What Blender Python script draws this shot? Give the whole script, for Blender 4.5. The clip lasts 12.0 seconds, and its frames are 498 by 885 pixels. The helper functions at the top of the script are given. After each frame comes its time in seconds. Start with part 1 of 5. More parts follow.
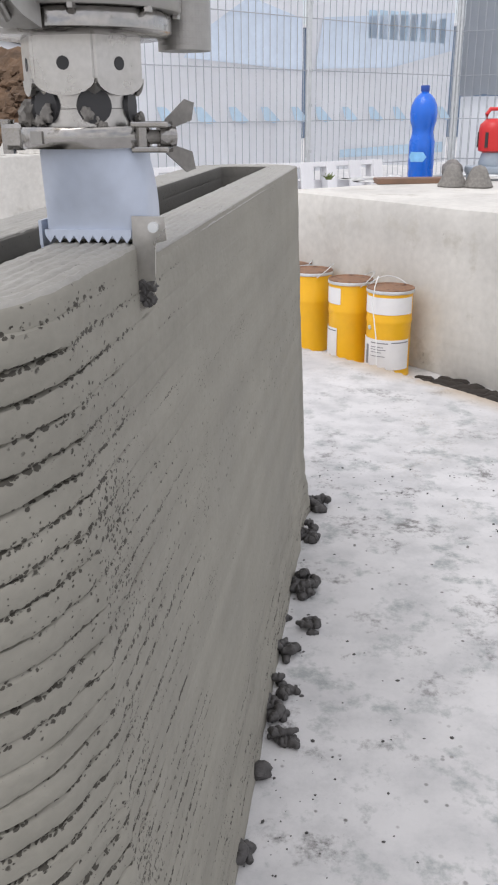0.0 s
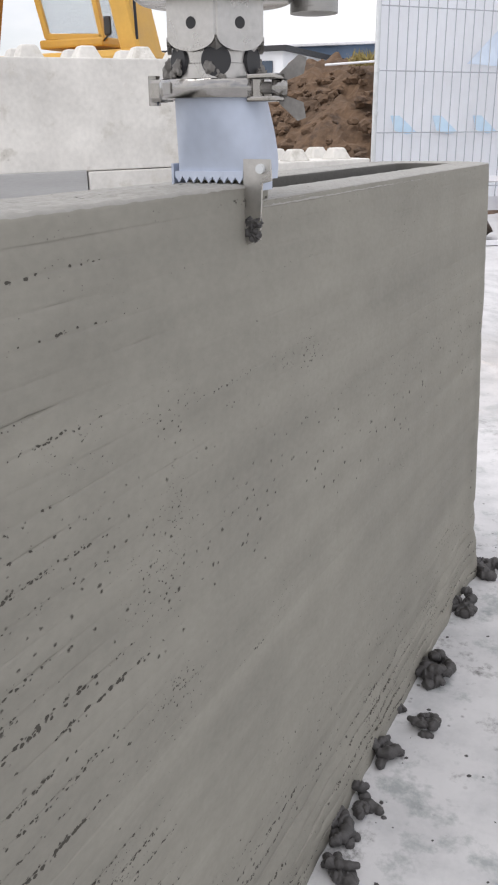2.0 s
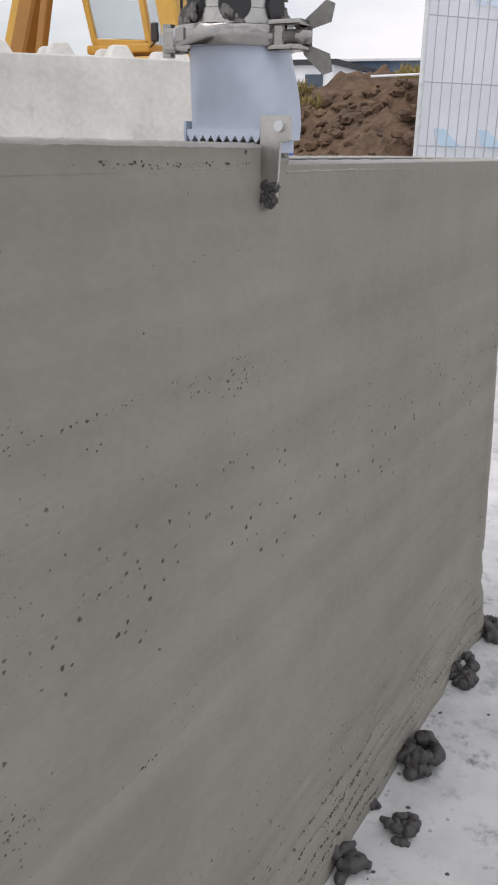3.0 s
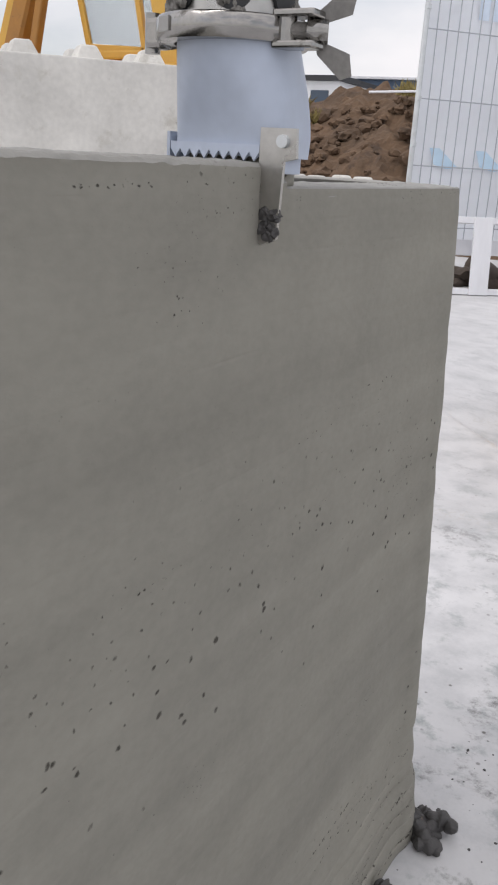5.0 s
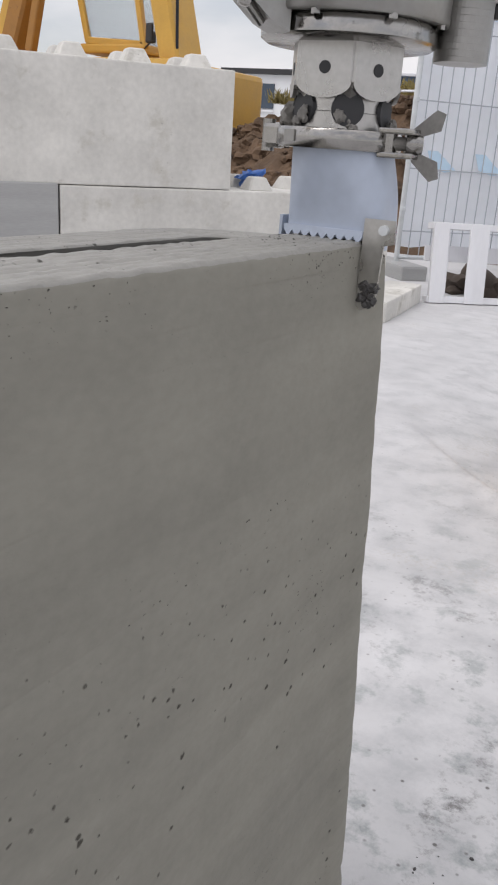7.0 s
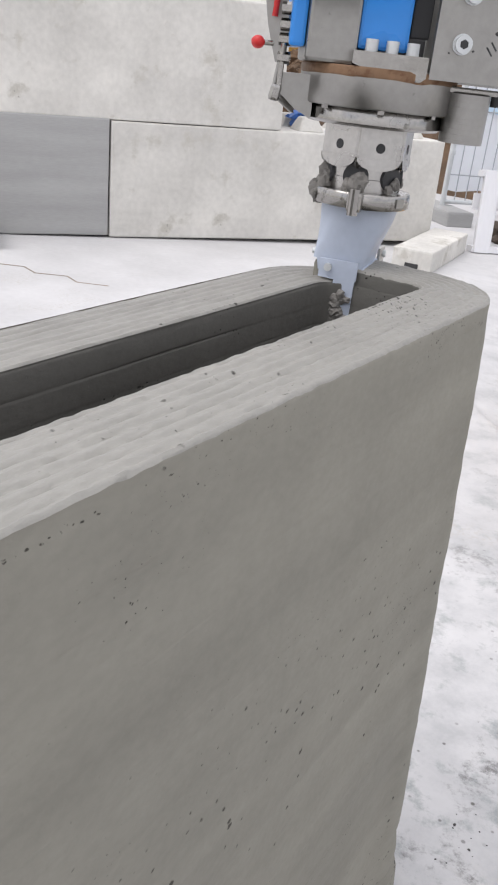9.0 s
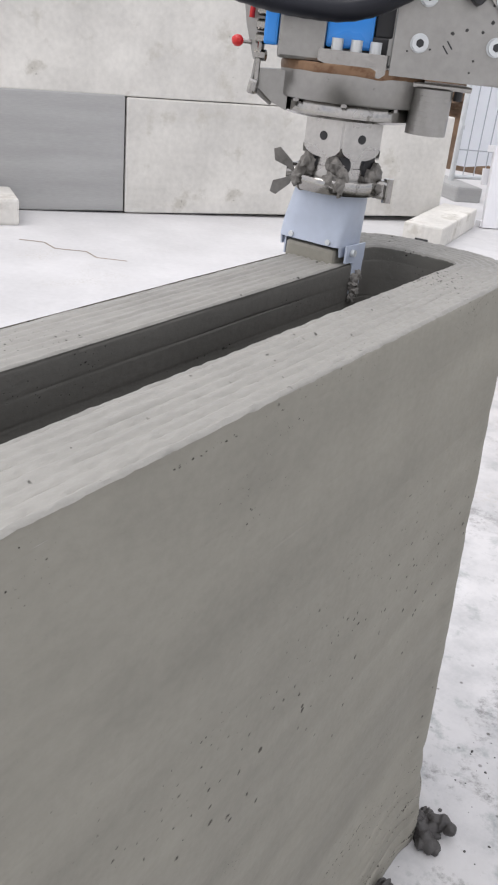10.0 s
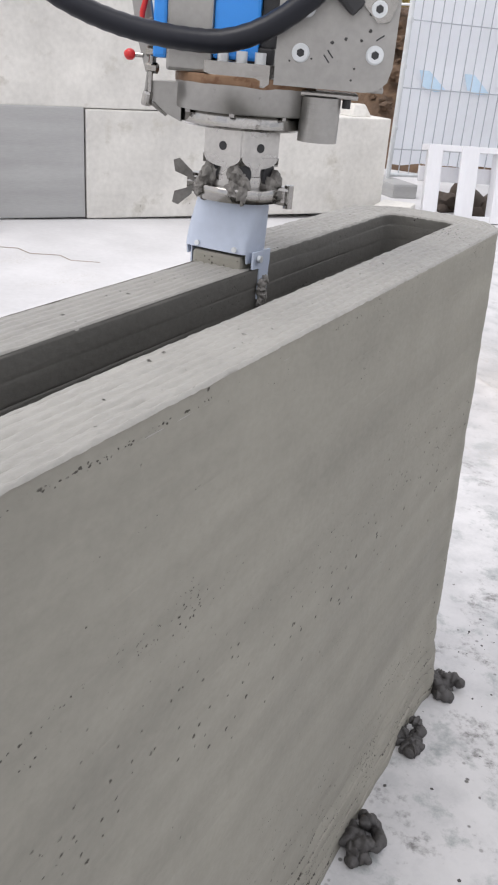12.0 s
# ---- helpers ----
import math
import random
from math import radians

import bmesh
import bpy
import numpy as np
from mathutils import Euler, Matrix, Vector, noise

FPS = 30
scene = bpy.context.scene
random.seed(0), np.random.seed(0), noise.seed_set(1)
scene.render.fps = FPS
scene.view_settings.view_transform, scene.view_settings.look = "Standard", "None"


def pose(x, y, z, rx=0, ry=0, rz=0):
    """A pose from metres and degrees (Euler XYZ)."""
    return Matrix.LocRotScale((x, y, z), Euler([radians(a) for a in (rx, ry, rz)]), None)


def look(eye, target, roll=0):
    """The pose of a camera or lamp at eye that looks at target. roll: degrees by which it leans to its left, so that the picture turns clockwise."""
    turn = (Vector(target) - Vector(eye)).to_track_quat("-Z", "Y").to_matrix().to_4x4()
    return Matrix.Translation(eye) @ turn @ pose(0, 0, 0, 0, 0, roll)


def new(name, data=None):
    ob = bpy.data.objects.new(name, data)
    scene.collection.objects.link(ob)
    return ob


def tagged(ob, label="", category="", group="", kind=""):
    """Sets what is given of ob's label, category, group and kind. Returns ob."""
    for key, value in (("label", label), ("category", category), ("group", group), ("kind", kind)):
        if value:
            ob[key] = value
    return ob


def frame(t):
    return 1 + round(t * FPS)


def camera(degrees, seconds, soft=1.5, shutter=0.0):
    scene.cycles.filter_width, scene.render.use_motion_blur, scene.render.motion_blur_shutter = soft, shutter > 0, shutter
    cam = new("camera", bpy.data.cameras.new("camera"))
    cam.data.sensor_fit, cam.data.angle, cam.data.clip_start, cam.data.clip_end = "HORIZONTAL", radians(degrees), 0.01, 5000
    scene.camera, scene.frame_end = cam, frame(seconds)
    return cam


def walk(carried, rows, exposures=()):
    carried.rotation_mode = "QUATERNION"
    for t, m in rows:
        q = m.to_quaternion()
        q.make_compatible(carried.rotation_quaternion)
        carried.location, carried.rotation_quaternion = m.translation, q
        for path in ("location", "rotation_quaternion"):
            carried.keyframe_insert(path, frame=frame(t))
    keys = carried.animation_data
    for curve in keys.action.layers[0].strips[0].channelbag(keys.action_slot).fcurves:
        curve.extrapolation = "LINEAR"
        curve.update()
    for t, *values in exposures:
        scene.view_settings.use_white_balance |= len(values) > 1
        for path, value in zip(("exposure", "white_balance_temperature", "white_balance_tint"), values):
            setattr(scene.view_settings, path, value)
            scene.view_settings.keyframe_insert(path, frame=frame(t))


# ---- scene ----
cam = camera(32.8, 12.0, 2.1)
PATH = [
    (0, (0.167, 0.169, 0.868), (-0.114, 2.012, 0.145), -0.5),
    (0.5, (0.235, 0.23, 0.867), (-0.243, 2.037, 0.156), -1.3),
    (1, (0.285, 0.311, 0.873), (-0.35, 2.074, 0.172), -1.8),
    (1.5, (0.305, 0.374, 0.858), (-0.462, 2.086, 0.163), -1.7),
    (2, (0.32, 0.454, 0.824), (-0.545, 2.119, 0.133), -0.5),
    (2.5, (0.322, 0.556, 0.789), (-0.604, 2.195, 0.113), 0.3),
    (4.5, (0.263, 1.03, 0.781), (-0.677, 2.673, 0.135), 3.1),
    (5, (0.257, 1.121, 0.787), (-0.688, 2.764, 0.149), 3.4),
    (5.5, (0.252, 1.194, 0.792), (-0.691, 2.842, 0.163), 3.7),
    (6, (0.256, 1.259, 0.801), (-0.683, 2.911, 0.18), 3.8),
    (6.5, (0.259, 1.319, 0.816), (-0.69, 2.965, 0.188), 3.8),
    (8.5, (0.204, 1.28, 0.929), (-0.717, 2.877, 0.153), 6.5),
    (9, (0.207, 1.231, 0.946), (-0.742, 2.793, 0.132), 6.5),
    (9.5, (0.22, 1.185, 0.959), (-0.747, 2.717, 0.112), 6.4),
    (10, (0.223, 1.107, 0.969), (-0.714, 2.647, 0.103), 6.5),
    (10.5, (0.211, 0.982, 0.978), (-0.65, 2.565, 0.111), 6.4),
    (11, (0.212, 0.923, 0.977), (-0.601, 2.537, 0.12), 6.1),
    (11.5, (0.223, 0.864, 0.977), (-0.598, 2.483, 0.138), 5.4),
    (12, (0.25, 0.777, 0.974), (-0.576, 2.393, 0.134), 5.1),
]
EXPOSURES = [(0, 0.0, 6500, 12), (1, 0.19, 6500, 12), (1.5, 0.19, 6500, 12), (2, 0.12, 6500, 12), (2.5, -0.06, 6500, 12), (4.5, -0.17, 6500, 12), (5.5, -0.24, 6500, 12), (6.5, -0.33, 6500, 12), (8.5, 0.05, 6500, 12), (9.5, 0.08, 6500, 12), (11, 0.12, 6500, 12), (12, 0.15, 6500, 12)]
walk(cam, [(t, look(eye, target, roll)) for t, eye, target, roll in PATH], EXPOSURES)


# ---- light ----
world = bpy.data.worlds.new("overcast")
scene.world = world
world.use_nodes = True
wn, wl = world.node_tree.nodes, world.node_tree.links
wn.clear()
w_out = wn.new("ShaderNodeOutputWorld")
w_bg = wn.new("ShaderNodeBackground")
w_sky = wn.new("ShaderNodeTexSky")
w_sky.sky_type, w_sky.sun_disc = "NISHITA", False
w_sky.sun_elevation, w_sky.sun_rotation = radians(48), radians(215)
w_tc = wn.new("ShaderNodeTexCoord")
w_map = wn.new("ShaderNodeMapping")
w_map.inputs["Scale"].default_value = (1.0, 1.0, 2.6)
w_noise = wn.new("ShaderNodeTexNoise")
w_noise.inputs["Scale"].default_value, w_noise.inputs["Detail"].default_value = 2.6, 7
w_ramp = wn.new("ShaderNodeValToRGB")
w_ramp.color_ramp.elements[0].position, w_ramp.color_ramp.elements[1].position = 0.36, 0.6
w_ramp.color_ramp.elements[0].color = (0.46, 0.46, 0.46, 1)
w_mul = wn.new("ShaderNodeVectorMath")
w_mul.operation = "SCALE"
w_mul.inputs["Scale"].default_value = 0.10
w_mix = wn.new("ShaderNodeMix")
w_mix.data_type = "RGBA"
w_mix.inputs["B"].default_value = (1.03, 1.02, 1.035, 1)
# an overcast sky is brighter overhead than at the horizon
w_sep = wn.new("ShaderNodeSeparateXYZ")
w_rise = wn.new("ShaderNodeMapRange")
w_rise.inputs["From Min"].default_value, w_rise.inputs["From Max"].default_value = 0.0, 1.0
w_rise.inputs["To Min"].default_value, w_rise.inputs["To Max"].default_value = 0.98, 1.6
wl.new(w_tc.outputs["Generated"], w_sep.inputs["Vector"])
wl.new(w_sep.outputs["Z"], w_rise.inputs["Value"])
wl.new(w_rise.outputs["Result"], w_bg.inputs["Strength"])
for a, b in ((w_tc.outputs["Generated"], w_map.inputs["Vector"]), (w_map.outputs["Vector"], w_noise.inputs["Vector"]),
             (w_noise.outputs["Fac"], w_ramp.inputs["Fac"]), (w_ramp.outputs["Color"], w_mix.inputs["Factor"]),
             (w_sky.outputs["Color"], w_mul.inputs[0]), (w_mul.outputs["Vector"], w_mix.inputs["A"]),
             (w_mix.outputs["Result"], w_bg.inputs["Color"]), (w_bg.outputs["Background"], w_out.inputs["Surface"])):
    wl.new(a, b)
sun = new("sun", bpy.data.lights.new("sun", "SUN"))
sun.data.energy, sun.data.angle, sun.data.color = 1.2, radians(35), (1.0, 0.98, 0.95)
sun.matrix_world = look((-2.2, -4, 8), (0, 0, 0))


# ---- materials ----
def mat(name, col, rough=0.6, metal=0.0, var=0.15, scale=6.0, fine=60.0, bump=0.15, dark=None, dark_at=0.62, coords="Object",
        stretch=(1, 1, 1), spec=0.5, dark_scale=None, bump_dist=0.004, per_piece=0.0, specks=None, only_x=None):
    """Base colour with two scales of mottling, optional stains (dark) and a fine relief."""
    m = bpy.data.materials.new(name)
    m.use_nodes = True
    n, l = m.node_tree.nodes, m.node_tree.links
    b = n["Principled BSDF"]
    b.inputs["Metallic"].default_value = metal
    b.inputs["Specular IOR Level"].default_value = spec
    if coords == "World":
        src = n.new("ShaderNodeNewGeometry").outputs["Position"]
    else:
        src = n.new("ShaderNodeTexCoord").outputs["Object"]
    mp = n.new("ShaderNodeMapping")
    mp.inputs["Scale"].default_value = stretch
    l.new(src, mp.inputs["Vector"])
    n1, n2 = n.new("ShaderNodeTexNoise"), n.new("ShaderNodeTexNoise")
    n1.inputs["Scale"].default_value, n1.inputs["Detail"].default_value = scale, 5
    n2.inputs["Scale"].default_value, n2.inputs["Detail"].default_value = fine, 4
    for k in (n1, n2):
        l.new(mp.outputs["Vector"], k.inputs["Vector"])
    add = n.new("ShaderNodeMath")
    add.operation = "MULTIPLY_ADD"
    add.inputs[1].default_value = 0.45
    l.new(n2.outputs["Fac"], add.inputs[0])
    l.new(n1.outputs["Fac"], add.inputs[2])
    rmp = n.new("ShaderNodeMapRange")
    rmp.inputs["From Min"].default_value, rmp.inputs["From Max"].default_value = 0.42, 1.02
    rmp.inputs["To Min"].default_value, rmp.inputs["To Max"].default_value = 1 - var, 1 + var
    l.new(add.outputs[0], rmp.inputs["Value"])
    sc = n.new("ShaderNodeVectorMath")
    sc.operation = "SCALE"
    sc.inputs[0].default_value = col
    l.new(rmp.outputs["Result"], sc.inputs["Scale"])
    out = sc.outputs["Vector"]
    where = None
    if only_x:
        sx = n.new("ShaderNodeSeparateXYZ")
        l.new(src, sx.inputs["Vector"])
        rx = n.new("ShaderNodeMapRange")
        rx.inputs["From Min"].default_value, rx.inputs["From Max"].default_value = only_x
        l.new(sx.outputs["X"], rx.inputs["Value"])
        where = rx.outputs["Result"]

    def gated(fac):
        if where is None:
            return fac
        g = n.new("ShaderNodeMath")
        g.operation = "MULTIPLY"
        l.new(fac, g.inputs[0])
        l.new(where, g.inputs[1])
        return g.outputs[0]

    if dark is not None:
        n3 = n.new("ShaderNodeTexNoise")
        n3.inputs["Scale"].default_value, n3.inputs["Detail"].default_value = dark_scale or scale * 1.7, 8
        n3.inputs["Roughness"].default_value = 0.65
        l.new(mp.outputs["Vector"], n3.inputs["Vector"])
        r3 = n.new("ShaderNodeMapRange")
        r3.inputs["From Min"].default_value, r3.inputs["From Max"].default_value = dark_at, dark_at + 0.09
        l.new(n3.outputs["Fac"], r3.inputs["Value"])
        mx = n.new("ShaderNodeMix")
        mx.data_type = "RGBA"
        mx.inputs["B"].default_value = (*dark, 1)
        l.new(gated(r3.outputs["Result"]), mx.inputs["Factor"])
        l.new(out, mx.inputs["A"])
        out = mx.outputs["Result"]
    if specks is not None:
        n5, n6 = n.new("ShaderNodeTexNoise"), n.new("ShaderNodeTexNoise")
        n5.inputs["Scale"].default_value, n5.inputs["Detail"].default_value = specks[3], 4
        n6.inputs["Scale"].default_value, n6.inputs["Detail"].default_value = specks[4], 3
        for q in (n5, n6):
            l.new(mp.outputs["Vector"], q.inputs["Vector"])
        both = n.new("ShaderNodeMath")
        both.operation = "MULTIPLY"
        l.new(n5.outputs["Fac"], both.inputs[0])
        l.new(n6.outputs["Fac"], both.inputs[1])
        r5 = n.new("ShaderNodeMapRange")
        r5.inputs["From Min"].default_value, r5.inputs["From Max"].default_value = specks[5], specks[5] + 0.05
        l.new(both.outputs[0], r5.inputs["Value"])
        m5 = n.new("ShaderNodeMix")
        m5.data_type = "RGBA"
        m5.inputs["B"].default_value = (*specks[:3], 1)
        l.new(gated(r5.outputs["Result"]), m5.inputs["Factor"])
        l.new(out, m5.inputs["A"])
        out = m5.outputs["Result"]
    if per_piece:
        oi = n.new("ShaderNodeObjectInfo")
        r4 = n.new("ShaderNodeMapRange")
        r4.inputs["To Min"].default_value, r4.inputs["To Max"].default_value = 1 - per_piece, 1 + per_piece
        l.new(oi.outputs["Random"], r4.inputs["Value"])
        s4 = n.new("ShaderNodeVectorMath")
        s4.operation = "SCALE"
        l.new(out, s4.inputs[0])
        l.new(r4.outputs["Result"], s4.inputs["Scale"])
        out = s4.outputs["Vector"]
    l.new(out, b.inputs["Base Color"])
    rr = n.new("ShaderNodeMapRange")
    rr.inputs["From Min"].default_value, rr.inputs["From Max"].default_value = 0.3, 0.7
    rr.inputs["To Min"].default_value, rr.inputs["To Max"].default_value = max(rough - 0.12, 0.03), min(rough + 0.12, 1)
    l.new(n1.outputs["Fac"], rr.inputs["Value"])
    l.new(rr.outputs["Result"], b.inputs["Roughness"])
    if bump:
        bp = n.new("ShaderNodeBump")
        bp.inputs["Strength"].default_value, bp.inputs["Distance"].default_value = bump, bump_dist
        l.new(add.outputs[0], bp.inputs["Height"])
        l.new(bp.outputs["Normal"], b.inputs["Normal"])
    return m


def printed_mat(name, col, open_mix=1.0, grain=0.3, rough=0.75):
    """Fresh printed concrete: soft bands, pits strung along the joints between the layers, lone air holes, damp patches."""
    m = mat(name, col, rough=rough, var=0.13, scale=6.5, fine=190.0, bump=grain, coords="World", stretch=(1, 0.55, 1.0), spec=0.3, bump_dist=0.003)
    n, l = m.node_tree.nodes, m.node_tree.links
    b = n["Principled BSDF"]
    base = b.inputs["Base Color"].links[0].from_socket
    pos = n.new("ShaderNodeNewGeometry").outputs["Position"]

    def math2(op, a, c, d=None):
        k = n.new("ShaderNodeMath")
        k.operation = op
        for sock, v in zip(k.inputs, (a, c, d)):
            if v is None:
                continue
            if isinstance(v, (int, float)):
                sock.default_value = v
            else:
                l.new(v, sock)
        return k.outputs[0]

    def ramp(v, a0, a1, b0=0.0, b1=1.0):
        k = n.new("ShaderNodeMapRange")
        for sock, q in zip(("From Min", "From Max", "To Min", "To Max"), (a0, a1, b0, b1)):
            k.inputs[sock].default_value = q
        l.new(v, k.inputs["Value"])
        return k.outputs["Result"]

    def spread(vec, scale, shift=(0, 0, 0)):
        k = n.new("ShaderNodeMapping")
        k.inputs["Scale"].default_value, k.inputs["Location"].default_value = scale, shift
        l.new(vec, k.inputs["Vector"])
        return k.outputs["Vector"]

    def cloud(vec, scale, detail=2):
        k = n.new("ShaderNodeTexNoise")
        k.inputs["Scale"].default_value, k.inputs["Detail"].default_value = scale, detail
        l.new(vec, k.inputs["Vector"])
        return k

    def holes(vec, size, power):
        """Round holes of uneven size, one to a cell at most."""
        k = n.new("ShaderNodeTexVoronoi")
        k.inputs["Scale"].default_value = 1.0
        l.new(vec, k.inputs["Vector"])
        sp = n.new("ShaderNodeSeparateColor")
        l.new(k.outputs["Color"], sp.inputs["Color"])
        r = math2("MULTIPLY", math2("POWER", sp.outputs["Red"], power), size)
        return ramp(math2("SUBTRACT", r, k.outputs["Distance"]), -0.03, 0.09)

    # soft bands that follow the layers: shading of their relief, put into the colour
    band = ramp(cloud(spread(pos, (3, 0.9, 26)), 1.0, 2).outputs["Fac"], 0.3, 0.7, 0.925, 1.07)
    blot = ramp(cloud(pos, 17.0, 3).outputs["Fac"], 0.35, 0.65, 0.965, 1.03)
    sc = n.new("ShaderNodeVectorMath")
    sc.operation = "SCALE"
    l.new(base, sc.inputs[0])
    l.new(math2("MULTIPLY", band, blot), sc.inputs["Scale"])
    out = sc.outputs["Vector"]
    # uneven outlines for the pits
    wv = n.new("ShaderNodeVectorMath")
    wv.operation = "MULTIPLY_ADD"
    wv.inputs[1].default_value = (0.004, 0.004, 0.004)
    l.new(cloud(pos, 240, 3).outputs["Color"], wv.inputs[0])
    l.new(pos, wv.inputs[2])
    warped = wv.outputs["Vector"]
    sep = n.new("ShaderNodeSeparateXYZ")
    l.new(pos, sep.inputs["Vector"])
    # distance to the nearest joint between layers, as a share of a layer
    wob = math2("MULTIPLY_ADD", cloud(pos, 9.0).outputs["Fac"], 0.30, -0.15)
    lay = math2("FRACT", math2("MULTIPLY_ADD", sep.outputs["Z"], 1 / 0.01925, wob), 0)
    joint = ramp(math2("MINIMUM", lay, math2("SUBTRACT", 1.0, lay)), 0.26, 0.06)
    # the start of the wall was printed with a drier, more open mix; so were the lowest layers
    poor = ramp(sep.outputs["Y"], 1.10, 0.62, 0.0, open_mix)
    foot = ramp(sep.outputs["Z"], 0.22, 0.08, 0.0, 0.62 * open_mix)
    rim = ramp(sep.outputs["Z"], 0.735, 0.772, 0.0, 0.42 * open_mix)
    open_part = math2("MAXIMUM", math2("MAXIMUM", poor, foot), rim)
    runs = cloud(spread(pos, (3, 3.2, 52)), 1.0, 3).outputs["Fac"]
    dash = ramp(math2("MULTIPLY_ADD", open_part, 0.29, runs), 0.60, 0.78)
    rows = holes(spread(warped, (300, 190, 310), (3, 5, 7)), math2("MULTIPLY", math2("MULTIPLY", dash, joint), 0.80), 0.8)
    patch = ramp(math2("MULTIPLY_ADD", open_part, 0.13, cloud(pos, 7.0, 4).outputs["Fac"]), 0.54, 0.82)
    fine_pits = holes(spread(warped, (330, 260, 350), (1, 9, 2)), math2("MULTIPLY", patch, 0.66), 2.4)
    lone = holes(spread(warped, (104, 92, 110), (8, 2, 4)), ramp(cloud(pos, 5.0).outputs["Fac"], 0.35, 0.6, 0.21, 0.24), 4.6)
    pit = math2("MAXIMUM", math2("MAXIMUM", rows, fine_pits), lone)
    mx = n.new("ShaderNodeMix")
    mx.data_type = "RGBA"
    mx.inputs["B"].default_value = (col[0] * 0.17, col[1] * 0.16, col[2] * 0.15, 1)
    l.new(math2("MULTIPLY", pit, 0.92), mx.inputs["Factor"])
    l.new(out, mx.inputs["A"])
    l.new(mx.outputs["Result"], b.inputs["Base Color"])
    bp = n.new("ShaderNodeBump")
    bp.inputs["Strength"].default_value, bp.inputs["Distance"].default_value = 0.7, 0.0016
    bp.invert = True
    l.new(pit, bp.inputs["Height"])
    l.new(b.inputs["Normal"].links[0].from_socket, bp.inputs["Normal"])
    l.new(bp.outputs["Normal"], b.inputs["Normal"])
    return m


def glass_mat(name, col=(0.8, 0.88, 0.92), rough=0.05):
    m = bpy.data.materials.new(name)
    m.use_nodes = True
    b = m.node_tree.nodes["Principled BSDF"]
    b.inputs["Base Color"].default_value = (*col, 1)
    b.inputs["Roughness"].default_value = rough
    b.inputs["Transmission Weight"].default_value = 0.9
    b.inputs["IOR"].default_value = 1.45
    return m


M_PRINT = printed_mat("printed concrete", (0.240, 0.230, 0.197))
# lighter copy for upward faces: extra skylight is painted into the colour
M_PRINT_TOP_LIT = printed_mat("raked printed concrete lightened for skylight", (0.285, 0.278, 0.256), 0.25, 0.9, 0.55)
# darker copy for the hollow: the shade inside is put into the colour
M_PRINT_SHADE = printed_mat("hollow-shaded printed concrete", (0.122, 0.118, 0.107), 0.4, 0.5)
M_CLUMP = mat("dark wet mortar", (0.052, 0.049, 0.048), 0.55, var=0.3, scale=40, fine=300, bump=0.5)
M_MUD = mat("half dry mortar smears", (0.20, 0.19, 0.175), 0.8, var=0.35, scale=90, fine=300, bump=0.6)
def floor_mat():
    """Pale slab: broad cement clouds everywhere, grey-green smears, damp smudges and crumbs on the working side."""
    m = mat("pale concrete slab", (0.55, 0.545, 0.547), 0.8, var=0.12, scale=2.6, fine=36, bump=0.4, coords="World", spec=0.25)
    n, l = m.node_tree.nodes, m.node_tree.links
    b = n["Principled BSDF"]
    out = b.inputs["Base Color"].links[0].from_socket
    pos = n.new("ShaderNodeNewGeometry").outputs["Position"]
    sx = n.new("ShaderNodeSeparateXYZ")
    l.new(pos, sx.inputs["Vector"])

    def ramp(v, a0, a1, b0=0.0, b1=1.0):
        k = n.new("ShaderNodeMapRange")
        for sock, q in zip(("From Min", "From Max", "To Min", "To Max"), (a0, a1, b0, b1)):
            k.inputs[sock].default_value = q
        l.new(v, k.inputs["Value"])
        return k.outputs["Result"]

    def cloud(scale, detail, rough=0.6, shift=0.0):
        mp = n.new("ShaderNodeMapping")
        mp.inputs["Location"].default_value = (shift, shift * 0.7, shift)
        l.new(pos, mp.inputs["Vector"])
        k = n.new("ShaderNodeTexNoise")
        k.inputs["Scale"].default_value, k.inputs["Detail"].default_value, k.inputs["Roughness"].default_value = scale, detail, rough
        l.new(mp.outputs["Vector"], k.inputs["Vector"])
        return k.outputs["Fac"]

    def times(*vs):
        got = vs[0]
        for v in vs[1:]:
            k = n.new("ShaderNodeMath")
            k.operation = "MULTIPLY"
            l.new(got, k.inputs[0])
            l.new(v, k.inputs[1])
            got = k.outputs[0]
        return got

    def over(fac, colour):
        nonlocal out
        k = n.new("ShaderNodeMix")
        k.data_type = "RGBA"
        k.inputs["B"].default_value = (*colour, 1)
        l.new(fac, k.inputs["Factor"])
        l.new(out, k.inputs["A"])
        out = k.outputs["Result"]

    side = ramp(sx.outputs["X"], -1.9, 0.0, 0.12, 1.0)
    far = ramp(sx.outputs["Y"], 3.4, 2.2, 0.35, 1.0)
    over(times(ramp(cloud(9.0, 8, 0.68), 0.44, 0.64, 0, 0.7), side), (0.37, 0.373, 0.38))
    over(times(ramp(cloud(10.0, 6, 0.7, 5.0), 0.53, 0.64, 0, 0.75), side, far), (0.25, 0.272, 0.27))
    over(times(ramp(cloud(6.0, 9, 0.72, 11.0), 0.55, 0.63, 0, 0.85), ramp(cloud(40.0, 6, 0.7, 2.0), 0.43, 0.56), side, far), (0.13, 0.126, 0.122))
    over(times(ramp(cloud(2.0, 4, 0.6, 8.0), 0.58, 0.7, 0, 0.5), ramp(cloud(90.0, 4, 0.6), 0.5, 0.62)), (0.42, 0.39, 0.34))
    v = n.new("ShaderNodeTexVoronoi")
    v.inputs["Scale"].default_value = 75
    l.new(pos, v.inputs["Vector"])
    sp = n.new("ShaderNodeSeparateColor")
    l.new(v.outputs["Color"], sp.inputs["Color"])
